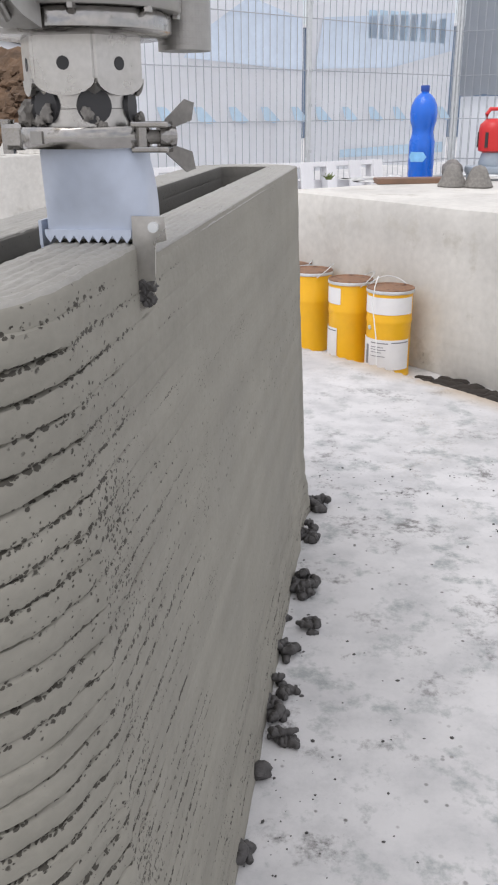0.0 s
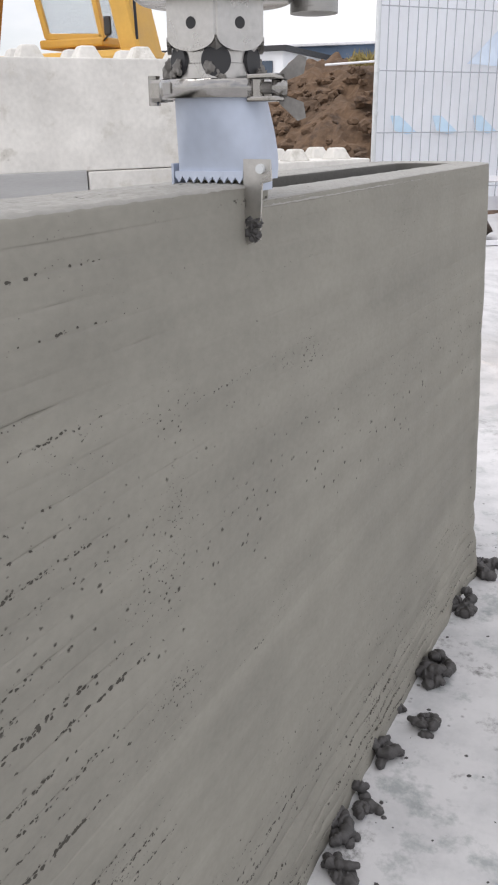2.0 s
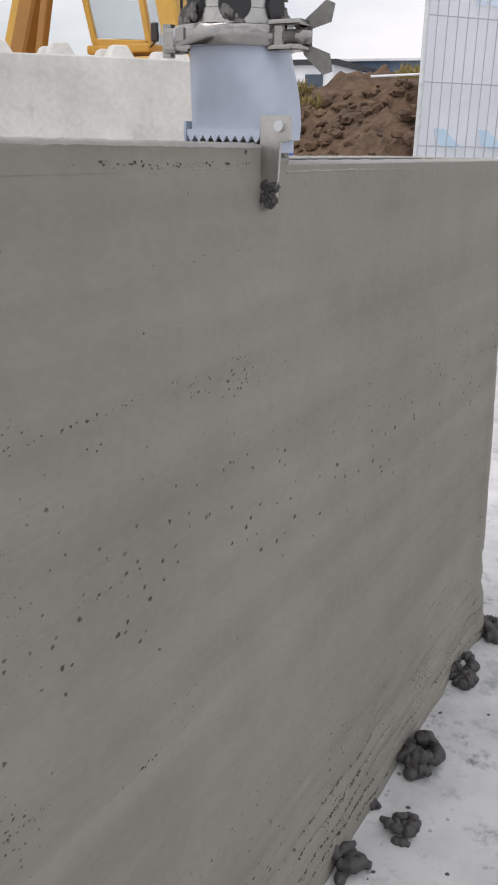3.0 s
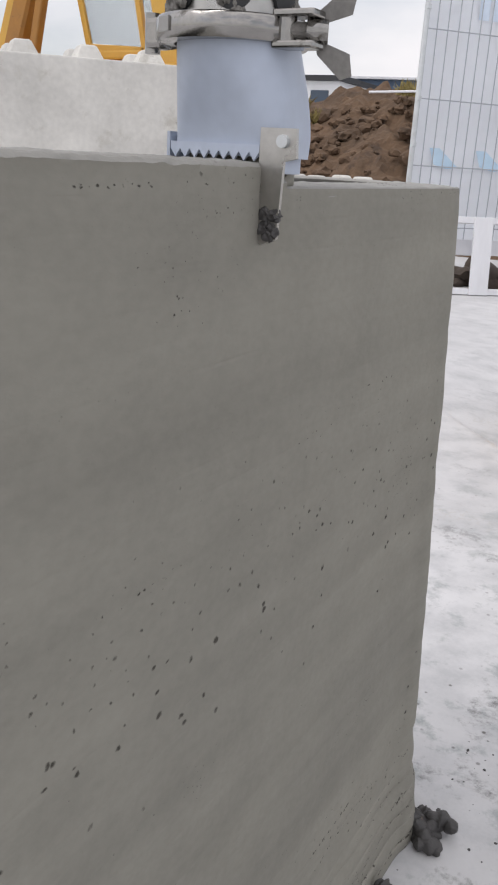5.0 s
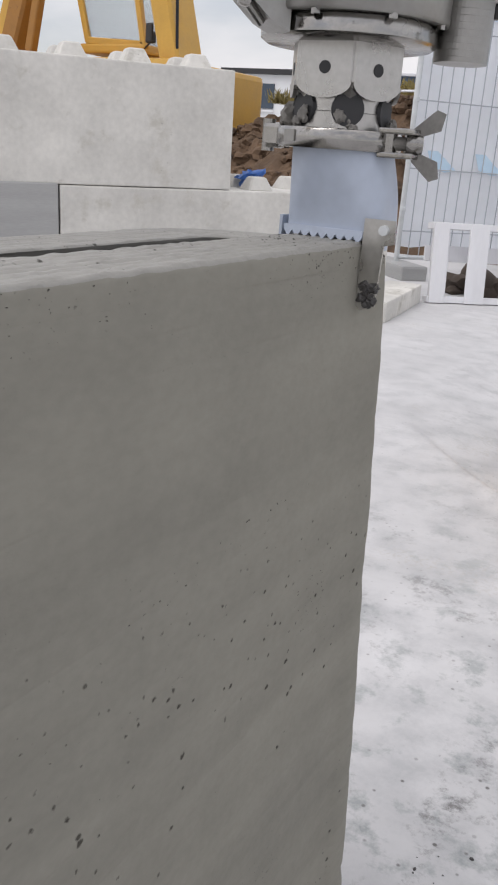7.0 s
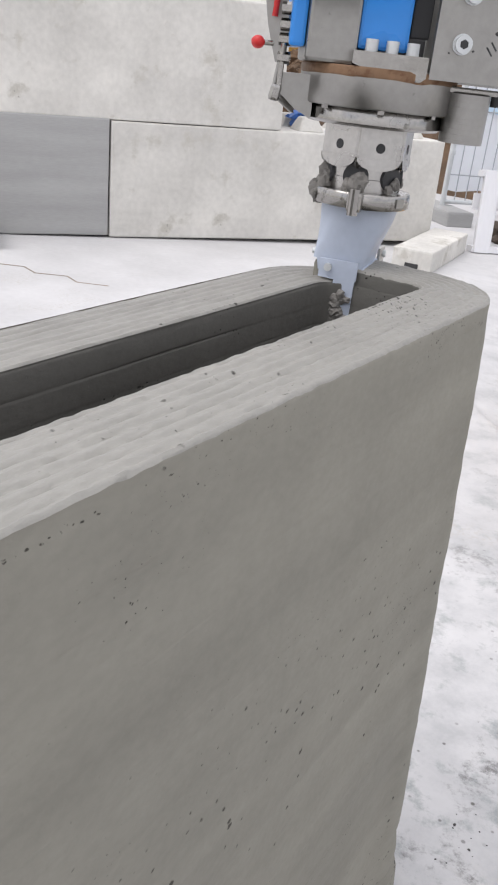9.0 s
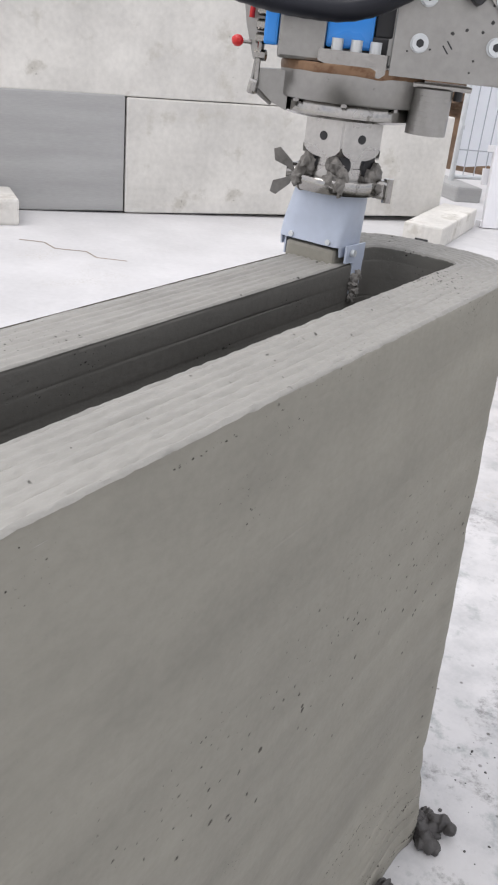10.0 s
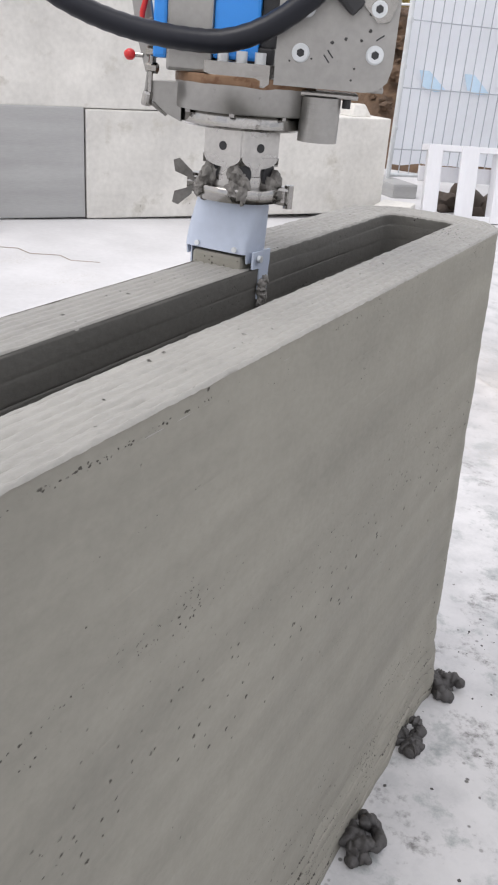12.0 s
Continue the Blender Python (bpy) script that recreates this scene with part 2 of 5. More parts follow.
    over(times(ramp(v.outputs["Distance"], 0.30, 0.16), ramp(sp.outputs["Red"], 0.86, 0.90), ramp(cloud(4.0, 3, 0.6, 3.0), 0.42, 0.56), side, far), (0.14, 0.135, 0.13))
    # tan dust along the lip of the pad
    lip = n.new("ShaderNodeMath")
    lip.operation = "MULTIPLY_ADD"
    lip.inputs[1].default_value = 0.92
    l.new(sx.outputs["X"], lip.inputs[0])
    l.new(sx.outputs["Y"], lip.inputs[2])
    over(times(ramp(lip.outputs[0], 3.22, 3.35, 0, 0.75), ramp(lip.outputs[0], 3.47, 3.40), ramp(cloud(5.0, 4, 0.6, 6.0), 0.35, 0.5), ramp(sx.outputs["X"], -0.15, 0.1), ramp(sx.outputs["X"], 0.95, 0.6)), (0.43, 0.345, 0.25))
    l.new(out, b.inputs["Base Color"])
    return m


M_FLOOR = floor_mat()
M_BLOCK = mat("cast concrete block", (0.59, 0.575, 0.54), 0.85, var=0.2, scale=3.0, fine=34, bump=0.4, dark=(0.49, 0.47, 0.425), dark_at=0.57, specks=(0.34, 0.33, 0.30, 60, 5, 0.425),
              spec=0.25, per_piece=0.05)
M_BLOCK_GREY = mat("weathered grey concrete block", (0.36, 0.36, 0.355), 0.85, var=0.16, scale=1.2, fine=26, bump=0.25, stretch=(1, 1, 9), spec=0.25)
M_CRACK = mat("brownish crack filling", (0.27, 0.225, 0.18), 0.9, var=0.3, scale=20, fine=80, bump=0.3)
M_STEEL = mat("machined stainless steel", (0.345, 0.334, 0.318), 0.2, 1.0, var=0.22, scale=25, fine=220, bump=0.08, dark=(0.13, 0.12, 0.105), dark_at=0.62, dark_scale=60)
M_STEEL_B = mat("bright brushed steel", (0.47, 0.458, 0.44), 0.3, 1.0, var=0.2, scale=30, fine=220, bump=0.08, dark=(0.22, 0.21, 0.19), dark_at=0.66, dark_scale=70)
M_STEEL_D = mat("dull grey steel", (0.335, 0.327, 0.312), 0.38, 0.9, var=0.16, scale=18, fine=160, bump=0.1, dark=(0.16, 0.15, 0.14), dark_at=0.66, dark_scale=70)
M_STEEL_DARK = mat("grimy dark steel", (0.20, 0.192, 0.18), 0.45, 0.7, var=0.3, scale=60, fine=240, bump=0.15)
M_RUST = mat("rust stained steel rim", (0.205, 0.122, 0.07), 0.6, 0.4, var=0.3, scale=40, fine=180, bump=0.2, dark=(0.14, 0.07, 0.035), dark_at=0.55)
M_BLADE = mat("blue-grey printed nozzle plastic", (0.44, 0.49, 0.585), 0.42, 0.0, var=0.1, scale=14, fine=120, bump=0.06, dark=(0.27, 0.28, 0.30), dark_at=0.69, dark_scale=30)
M_BLUE = mat("bright blue enamel", (0.03, 0.25, 0.72), 0.35, var=0.05, scale=8, fine=60, bump=0.03)
M_BLACK = mat("black rubber hose", (0.010, 0.011, 0.016), 0.36, var=0.2, scale=20, fine=120, bump=0.1, spec=0.28)
M_RED = mat("red plastic", (0.55, 0.02, 0.02), 0.4, var=0.08, scale=12, bump=0.05)
M_ZINC = mat("galvanised steel", (0.62, 0.64, 0.65), 0.45, 0.6, var=0.12, scale=30, fine=150, bump=0.08)
M_WIRE = mat("galvanised fence wire", (0.43, 0.45, 0.48), 0.5, 0.4, var=0.1, scale=30, bump=0.05)
M_SHEET = mat("white banner cloth", (0.87, 0.89, 0.92), 0.6, var=0.05, scale=1.4, fine=12, bump=0.2, bump_dist=0.03, spec=0.3)
M_PRINT_BLUE = mat("pale blue banner ink", (0.56, 0.72, 0.85), 0.6, var=0.12, scale=3, fine=20, bump=0.0)
M_PRINT_PALE = mat("very pale blue banner ink", (0.66, 0.75, 0.86), 0.6, var=0.12, scale=2, fine=20, bump=0.0)
M_SHEET_GREY = mat("grey banner cloth", (0.40, 0.43, 0.47), 0.6, var=0.08, scale=1.2, fine=12, bump=0.2, bump_dist=0.03)
M_WHITE = mat("white painted timber", (0.72, 0.72, 0.74), 0.55, var=0.07, scale=6, fine=60, bump=0.12, stretch=(1, 1, 0.2))
M_YELLOW = mat("yellow drum lacquer", (0.82, 0.44, 0.012), 0.35, var=0.06, scale=10, fine=50, bump=0.05)
M_LABEL = mat("white paper label", (0.74, 0.73, 0.73), 0.6, var=0.05, scale=10, bump=0.03)
M_INK = mat("grey label print", (0.22, 0.22, 0.23), 0.7, var=0.1, scale=10, bump=0.0)
M_LID = mat("rusty brown drum lid", (0.25, 0.14, 0.085), 0.6, 0.2, var=0.3, scale=18, fine=90, bump=0.2, dark=(0.12, 0.06, 0.035), dark_at=0.55)
M_BOTTLE = mat("blue bottle plastic", (0.01, 0.13, 0.62), 0.22, var=0.12, scale=12, fine=40, bump=0.05)
M_BOTTLE_L = mat("pale blue bottle label", (0.22, 0.50, 0.80), 0.4, var=0.15, scale=20, bump=0.0)
M_PLY = mat("brown film-faced plywood", (0.20, 0.12, 0.08), 0.6, var=0.2, scale=8, fine=80, bump=0.1, stretch=(1, 6, 1))
M_PAPER = mat("white plastic sheet", (0.78, 0.78, 0.77), 0.5, var=0.04, scale=8, bump=0.1)
M_TOOL = mat("grey-blue tool casting", (0.32, 0.37, 0.43), 0.5, 0.3, var=0.12, scale=14, fine=80, bump=0.1)
M_LEAF = mat("weed leaves", (0.16, 0.21, 0.06), 0.6, var=0.3, scale=20, bump=0.1)
M_SOIL = mat("brown clay soil", (0.12, 0.075, 0.045), 0.95, var=0.4, scale=2.4, fine=18, bump=0.8, dark=(0.07, 0.045, 0.03), dark_at=0.56, dark_scale=5, coords="World",
             bump_dist=0.05)
M_GRASS = mat("dry grass tufts", (0.26, 0.21, 0.075), 0.9, var=0.35, scale=9, bump=0.1, per_piece=0.2)
M_CAB = mat("yellow excavator paint", (0.56, 0.32, 0.055), 0.45, var=0.1, scale=4, fine=30, bump=0.05, dark=(0.32, 0.19, 0.07), dark_at=0.66)
M_ARM = mat("orange brown excavator paint", (0.32, 0.145, 0.025), 0.5, var=0.15, scale=5, fine=30, bump=0.05, dark=(0.14, 0.07, 0.03), dark_at=0.62)
M_DARK = mat("dark machine rubber", (0.03, 0.03, 0.032), 0.6, var=0.2, scale=12, bump=0.1)
M_GLASS = glass_mat("cab glass", (0.95, 0.97, 0.98))
M_CHROME = mat("chromed rod", (0.7, 0.7, 0.7), 0.15, 1.0, var=0.04, scale=10, bump=0.0)
M_SEAT = mat("blue-grey cab lining", (0.22, 0.30, 0.42), 0.6, var=0.1, scale=6, bump=0.1)
M_ROOF = mat("blue-grey profiled cladding", (0.10, 0.15, 0.23), 0.5, var=0.08, scale=1, fine=8, bump=0.1)
M_HOUSE = mat("white render facade", (0.74, 0.75, 0.76), 0.8, var=0.04, scale=0.6, fine=6, bump=0.1)
M_PANE = mat("dark window pane", (0.05, 0.07, 0.10), 0.12, var=0.1, scale=1, bump=0.0)
M_BLUEBAG = mat("crumpled blue plastic bag", (0.04, 0.13, 0.42), 0.4, var=0.2, scale=30, bump=0.2)


# ---- builders ----
def thing(name, x, y, z, rz=0.0, label="", category="", group="", kind="", rx=0.0, ry=0.0):
    e = new(name)
    e.empty_display_size = 0.05
    e.matrix_basis = pose(x, y, z, rx, ry, rz)
    return tagged(e, label, category, group, kind)


def mesh_of(name, bm, material, smooth=False):
    me = bpy.data.meshes.new(name)
    bm.normal_update()
    if smooth:
        for ed in bm.edges:
            if len(ed.link_faces) == 2 and ed.calc_face_angle(0) > 0.75:
                ed.smooth = False
    bm.to_mesh(me)
    bm.free()
    me.materials.append(material)
    if smooth:
        me.polygons.foreach_set("use_smooth", [True] * len(me.polygons))
    return me


def part(name, bm, material, parent=None, label="", smooth=False, kind=""):
    ob = new(name, mesh_of(name, bm, material, smooth))
    ob.parent = parent
    return tagged(ob, label, kind=kind)


def share(name, me, parent, m=None):
    ob = new(name, me)
    ob.parent = parent
    if m is not None:
        ob.matrix_basis = m
    return ob


def bx(bm, c, s, rot=(0, 0, 0), bev=0.0):
    m = pose(*c, *rot) @ Matrix.Diagonal((*s, 1))
    r = bmesh.ops.create_cube(bm, size=1.0, matrix=m)
    if bev:
        edges = list({e for v in r["verts"] for e in v.link_edges})
        bmesh.ops.bevel(bm, geom=edges, offset=bev, segments=2, profile=0.6, affect="EDGES")
    return bm


def box(c, s, rot=(0, 0, 0), bev=0.0):
    return bx(bmesh.new(), c, s, rot, bev)


def cy(bm, p0, p1, r0, r1=None, n=16, caps=True):
    p0, p1 = Vector(p0), Vector(p1)
    d = p1 - p0
    m = Matrix.Translation((p0 + p1) / 2) @ d.to_track_quat("Z", "Y").to_matrix().to_4x4()
    bmesh.ops.create_cone(bm, cap_ends=caps, segments=n, radius1=r0, radius2=r0 if r1 is None else r1, depth=d.length, matrix=m)
    return bm


def cyl(p0, p1, r0, r1=None, n=16):
    return cy(bmesh.new(), p0, p1, r0, r1, n)


def lathe(profile, n=32, bm=None, close=True):
    """Rings of (radius, z) about the z axis."""
    bm = bm or bmesh.new()
    rings = []
    for r, z in profile:
        rings.append([bm.verts.new((r * math.cos(2 * math.pi * k / n), r * math.sin(2 * math.pi * k / n), z)) for k in range(n)])
    for a, b in zip(rings, rings[1:]):
        for k in range(n):
            bm.faces.new((a[k], a[(k + 1) % n], b[(k + 1) % n], b[k]))
    if close:
        bm.faces.new(rings[0][::-1])
        bm.faces.new(rings[-1])
    return bm


def tube(points, r, n=12, bm=None, ribs=0.0):
    """A tube along a list of points."""
    bm = bm or bmesh.new()
    pts = [Vector(p) for p in points]
    rings = []
    up = Vector((0, 0, 1))
    for i, p in enumerate(pts):
        d = (pts[min(i + 1, len(pts) - 1)] - pts[max(i - 1, 0)]).normalized()
        a = d.cross(up)
        a = a.normalized() if a.length > 1e-4 else Vector((1, 0, 0))
        b = d.cross(a)
        rr = r * (1 + (ribs if i % 2 else 0))
        rings.append([bm.verts.new(p + rr * (math.cos(2 * math.pi * k / n) * a + math.sin(2 * math.pi * k / n) * b)) for k in range(n)])
    for a, b in zip(rings, rings[1:]):
        for k in range(n):
            bm.faces.new((a[k], a[(k + 1) % n], b[(k + 1) % n], b[k]))
    bm.faces.new(rings[0][::-1])
    bm.faces.new(rings[-1])
    bmesh.ops.recalc_face_normals(bm, faces=bm.faces[:])
    return bm


def prism(outline, t, bm=None, m=None):
    """A plate: outline in x, z, thick along y (centred), placed by the matrix m."""
    bm = bm or bmesh.new()
    m = m or Matrix()
    a = [bm.verts.new(m @ Vector((x, -t / 2, z))) for x, z in outline]
    b = [bm.verts.new(m @ Vector((x, t / 2, z))) for x, z in outline]
    k = len(outline)
    fs = [bm.faces.new(a), bm.faces.new(b[::-1])]
    for i in range(k):
        fs.append(bm.faces.new((a[i], b[i], b[(i + 1) % k], a[(i + 1) % k])))
    bmesh.ops.recalc_face_normals(bm, faces=fs)
    return bm


def lump(bm, c, r, seed, sub=3, rough=0.35, squash=(1, 1, 0.8), turn=0.0):
    m = Matrix.Translation(c) @ pose(0, 0, 0, 0, 0, turn) @ Matrix.Diagonal((*[q * r for q in squash], 1))
    vs = bmesh.ops.create_icosphere(bm, subdivisions=sub, radius=1.0)["verts"]
    for v in vs:
        p = v.co.copy()
        k = 1 + rough * noise.noise(p * 1.6 + Vector((seed * 3.1, seed * 1.7, 0))) + rough * 0.5 * noise.noise(p * 4.3 + Vector((0, seed, seed * 2.3)))
        v.co = m @ (p * k)
    return bm


def shifted(bm, v):
    bmesh.ops.translate(bm, verts=bm.verts[:], vec=v)
    return bm


def rounded_path(x0, x1, y0, y1, rads, step):
    """Closed rounded rectangle, counterclockwise from (x1, middle of the near end): rads for near-right, far-right, far-left, near-left."""
    pts = []
    corners = ((x1, y0, -1, 1, -90, rads[0]), (x1, y1, -1, -1, 0, rads[1]), (x0, y1, 1, -1, 90, rads[2]), (x0, y0, 1, 1, 180, rads[3]))
    poly = []
    for cx, cyy, sx, sy, a0, r in corners:
        for k in range(11):
            a = radians(a0 + 9 * k)
            poly.append(Vector((cx + sx * r + r * math.cos(a), cyy + sy * r + r * math.sin(a))))
    poly = [Vector(((x0 + x1) / 2, y0))] + poly + [Vector(((x0 + x1) / 2, y0))]
    for a, b in zip(poly, poly[1:]):
        n = max(1, math.ceil((b - a).length / step))
        for k in range(n):
            pts.append(a.lerp(b, k / n))
    return pts


# ---- ground ----
def ground_z(x, y):
    """The pad that carries the print ends in a low step in front of the drums."""
    past = (y - (3.375 - 0.92 * x + 0.02 * math.sin(5 * x)))
    k = min(max(past / 0.03, 0), 1)
    fade = min(max((x + 0.75) / 0.5, 0), 1)
    return -0.07 * k * fade + 0.004 * noise.noise(Vector((x * 0.9, y * 0.9, 0)))


def build_ground():
    xs = [-900, -300, -100, -40, -20, -12, -8] + list(np.arange(-6, -1.2, 0.24)) + list(np.arange(-1.2, 1.6, 0.03)) + [1.8, 2.2, 3, 4, 6, 10, 20, 40, 100, 300, 900]
    ys = [-900, -300, -100, -40, -15, -6, -3, -1.5, -0.6] + list(np.arange(0, 2.2, 0.2)) + list(np.arange(2.2, 4.9, 0.03)) + list(np.arange(5, 9, 0.25)) + \
        [9.5, 10.5, 12, 15, 20, 30, 60, 150, 400, 900]
    bm = bmesh.new()
    grid = [[bm.verts.new((x, y, ground_z(x, y) if abs(x) < 8 and abs(y) < 14 else -0.01)) for x in xs] for y in ys]
    for r0, r1 in zip(grid, grid[1:]):
        for i in range(len(xs) - 1):
            bm.faces.new((r0[i], r0[i + 1], r1[i + 1], r1[i]))
    ob = part("ground", bm, M_FLOOR, smooth=True)
    return tagged(ob, "pale concrete slab with stains and cement smears", "ground", kind="structure")


build_ground()

crack = part("ground_crack", tube([(-2.93, 3.80, 0.001), (-2.83, 3.86, 0.001), (-2.72, 3.82, 0.001), (-2.60, 3.90, 0.001), (-2.50, 3.86, 0.001), (-2.38, 3.93, 0.001)], 0.0055, 6), M_CRACK)
crack.scale = (1, 1, 0.25)
crack.location = (0.12, 0.04, 0)
tagged(crack, "thin crack in the pale slab", "crack", kind="structure")

# ---- the printed wall ----
TOP, LAYER = 0.770, 0.015
OUT = dict(x0=-0.216, x1=0.0, y0=0.49, y1=2.0, rads=(0.106, 0.075, 0.09, 0.106))
INN = dict(x0=-0.1512, x1=-0.0628, y0=0.5548, y1=1.9362, rads=(0.041, 0.02, 0.03, 0.041))
CEN = dict(x0=-0.1845, x1=-0.0305, y0=0.5215, y1=1.969, rads=(0.0745, 0.044, 0.059, 0.0745))


def normals_of(pts):
    k = len(pts)
    out = []
    for i in range(k):
        d = (pts[(i + 1) % k] - pts[i - 1]).normalized()
        out.append(Vector((d.y, -d.x)))
    return out


def batter(z):
    """How far the outside steps out towards the foot."""
    return 0.020 * (1 - z / TOP) + 0.011 * max(0, (0.09 - z) / 0.09) ** 0.45


def smear_at(x, y, z):
    """Slow unevenness left by the trowelled sides."""
    return 0.0019 * noise.noise(Vector((x * 4, y * 2.4, z * 11))) + 0.00055 * noise.noise(Vector((x * 3, y * 1.5, z * 38))) + 0.0005 * noise.noise(Vector((x * 20, y * 9, z * 45)))


def closer(pts, y_end, cuts):
    """The same line with extra points short of y_end."""
    out = []
    for a, b in zip(pts, pts[1:] + pts[:1]):
        k = cuts if (a.y + b.y) / 2 < y_end else 1
        out += [a.lerp(b, q / k) for q in range(k)]
    return out


def skin(pts, side):
    """A wall face of stacked layers. side +1: the outside, -1: the hollow."""
    bm = bmesh.new()
    nor = normals_of(pts)
    steps = (0.0, 0.05, 0.12, 0.32, 0.62, 0.88, 0.95)
    per = len(steps)
    count = int(round(TOP / 0.0192))
    rows = count * per
    z_lo = 0.0 if side > 0 else 0.25
    rings = []
    for j in range(rows + 1):
        z = min(TOP, TOP * (j // per + steps[j % per]) / count)
        if z < z_lo - 1e-6:
            continue
        layer = j // per
        ph = steps[j % per]
        foot = min(max((0.135 - z) / 0.06, 0), 1)
        ring = []
        for p, q in zip(pts, nor):
            near = min(max((0.98 - p.y) / 0.45, 0), 1)
            # the rounded end was left as it was laid; trowelling begins at a rough edge beside it
            bare = min(max((0.612 - p.y) / 0.022, 0), 1)
            edge = math.exp(-((p.y - 0.606) / 0.016) ** 2)
            rough = max(near ** 1.3 * 0.75, 0.5 * foot) if side > 0 else 0.25
            jit = noise.noise(Vector((layer * 7.3, p.y * 3.0, p.x * 9)))
            jit2 = noise.noise(Vector((layer * 3.1 + 40, p.y * 16.0, p.x * 30)))
            ridge = (0.00008 + 0.0016 * rough + 0.0011 * bare) * (4 * ph * (1 - ph)) ** 0.4
            crack = noise.noise(Vector((layer * 5.7 + 11, p.y * 17.0, p.x * 24))) + 0.35 * noise.noise(Vector((layer * 2.3, p.y * 70.0, p.x * 90)))
            gap = max(0, crack + 0.30 * bare - 0.10)
            if j % per == 0:
                ridge -= (0.0006 + 0.008 * rough + 0.006 * bare) * gap
            elif j % per in (1, per - 1):
                ridge -= (0.0028 * rough + 0.004 * bare) * max(0, gap - 0.15)
            d = ridge + (0.0001 + 0.0018 * rough) * jit + (0.0001 + 0.0014 * rough) * jit2 + smear_at(p.x, p.y, z)
            if side > 0:
                d += batter(z) + 0.012 * (1 - z / TOP) * max(q.y, 0)
                if q.x > 0 and q.y > 0:
                    # the far corner is tighter low down
                    d += 0.036 * (1 - z / TOP) ** 0.7 * max(0, q.x + q.y - 1)
                if edge > 0.02:
                    d += edge * (0.0012 + 0.0042 * noise.noise(Vector((p.x * 40, p.y * 55, z * 42))))
                if bare > 0 and q.x > 0:
                    d -= min(0.22 * (0.612 - p.y), 0.007) * min(max((TOP - 0.012 - z) / 0.06, 0), 1)
                if near > 0:
                    d += 0.0010 * near * noise.noise(Vector((p.x * 60, p.y * 60, z * 75)))
                if z < 0.16:
                    d += 0.0030 * noise.noise(Vector((p.x * 14, p.y * 14, z * 30))) + 0.0016 * foot * noise.noise(Vector((p.x * 50, p.y * 45, z * 110)))
                o = p + q * d
                dz = 0.0016 * near * noise.noise(Vector((layer * 1.9, p.y * 9, p.x * 14))) if 0.02 < z < TOP - 0.02 else 0
            else:
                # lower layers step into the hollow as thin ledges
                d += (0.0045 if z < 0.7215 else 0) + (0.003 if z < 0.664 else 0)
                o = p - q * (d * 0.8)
                dz = 0
            ring.append(bm.verts.new((o.x, o.y, z + dz)))
        rings.append(ring)
    k = len(pts)
    for a, b in zip(rings, rings[1:]):
        for i in range(k):
            f = (a[i], a[(i + 1) % k], b[(i + 1) % k], b[i])
            bm.faces.new(f if side > 0 else f[::-1])
    return bm


TEETH = 7


def groove(u):
    """Height of the raked top across the track, u from 0 (inside) to 1 (outside)."""
    f = (u * TEETH) % 1.0
    return -0.0017 * max(0.0, 1 - abs(f - 0.5) / 0.42) - 0.0012 * max(0, abs(u - 0.5) - 0.47) / 0.03


def strip(cen, nor, width, z_top, thick, closed=False, rough_top=1.0):
    """A laid band of concrete along a line of centres: raked top, sides flush with the wall. Sides carry material slot 1."""
    bm = bmesh.new()
    n_u = 56
    secs = []
    for p, q in zip(cen, nor):
        w = width * (1 + 0.012 * noise.noise(Vector((p.x * 9, p.y * 22, z_top * 80))) + 0.020 * noise.noise(Vector((p.x * 90, p.y * 130, z_top * 80))))
        row = []
        for k in range(n_u + 1):
            u = k / n_u
            o = p + q * ((u - 0.5) * w)
            crumb = 0.0010 * noise.noise(Vector((o.x * 190, o.y * 55, 1))) + 0.0014 * noise.noise(Vector((o.x * 420, o.y * 110, 4)))
            z = z_top + groove(u) * rough_top * (0.8 + 0.5 * noise.noise(Vector((o.x * 70, o.y * 3.5, 3)))) + crumb * 0.6 - 0.0022 * (max(0, abs(u - 0.5) - 0.455) / 0.045) ** 2
            row.append((o.x, o.y, z))
        for s, drop in ((1, 0.30), (1, 0.65), (1, 1.0), (-1, 1.0), (-1, 0.65), (-1, 0.30)):
            z = z_top - thick * drop
            o = p + q * s * (width / 2 + 0.0002 + smear_at(p.x, p.y, z))
            row.append((o.x, o.y, z))
        secs.append([bm.verts.new(c) for c in row])
    k = len(secs[0])
    pairs = list(zip(secs, secs[1:])) + ([(secs[-1], secs[0])] if closed else [])
    for a, b in pairs:
        for i in range(k):
            f = bm.faces.new((a[i], a[(i + 1) % k], b[(i + 1) % k], b[i]))
            # slot 2 gives faces towards the hollow the colour with shade in it
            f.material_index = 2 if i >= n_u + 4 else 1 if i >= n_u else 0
    bmesh.ops.recalc_face_normals(bm, faces=bm.faces[:])
    return bm


wall = thing("printed_wall", -0.107, 1.2, 0.0, label="tall hollow wall of fresh grey printed concrete on the slab", category="concrete wall")
wall_shift = Matrix.Translation((0.107, -1.2, 0.0))


def wall_part(name, bm, label="", material=M_PRINT):
    ob = part(name, bm, material, wall, label, True)
    ob.matrix_basis = wall_shift
    if material is M_PRINT_TOP_LIT:
        ob.data.materials.append(M_PRINT)
        ob.data.materials.append(M_PRINT_SHADE)
    return ob


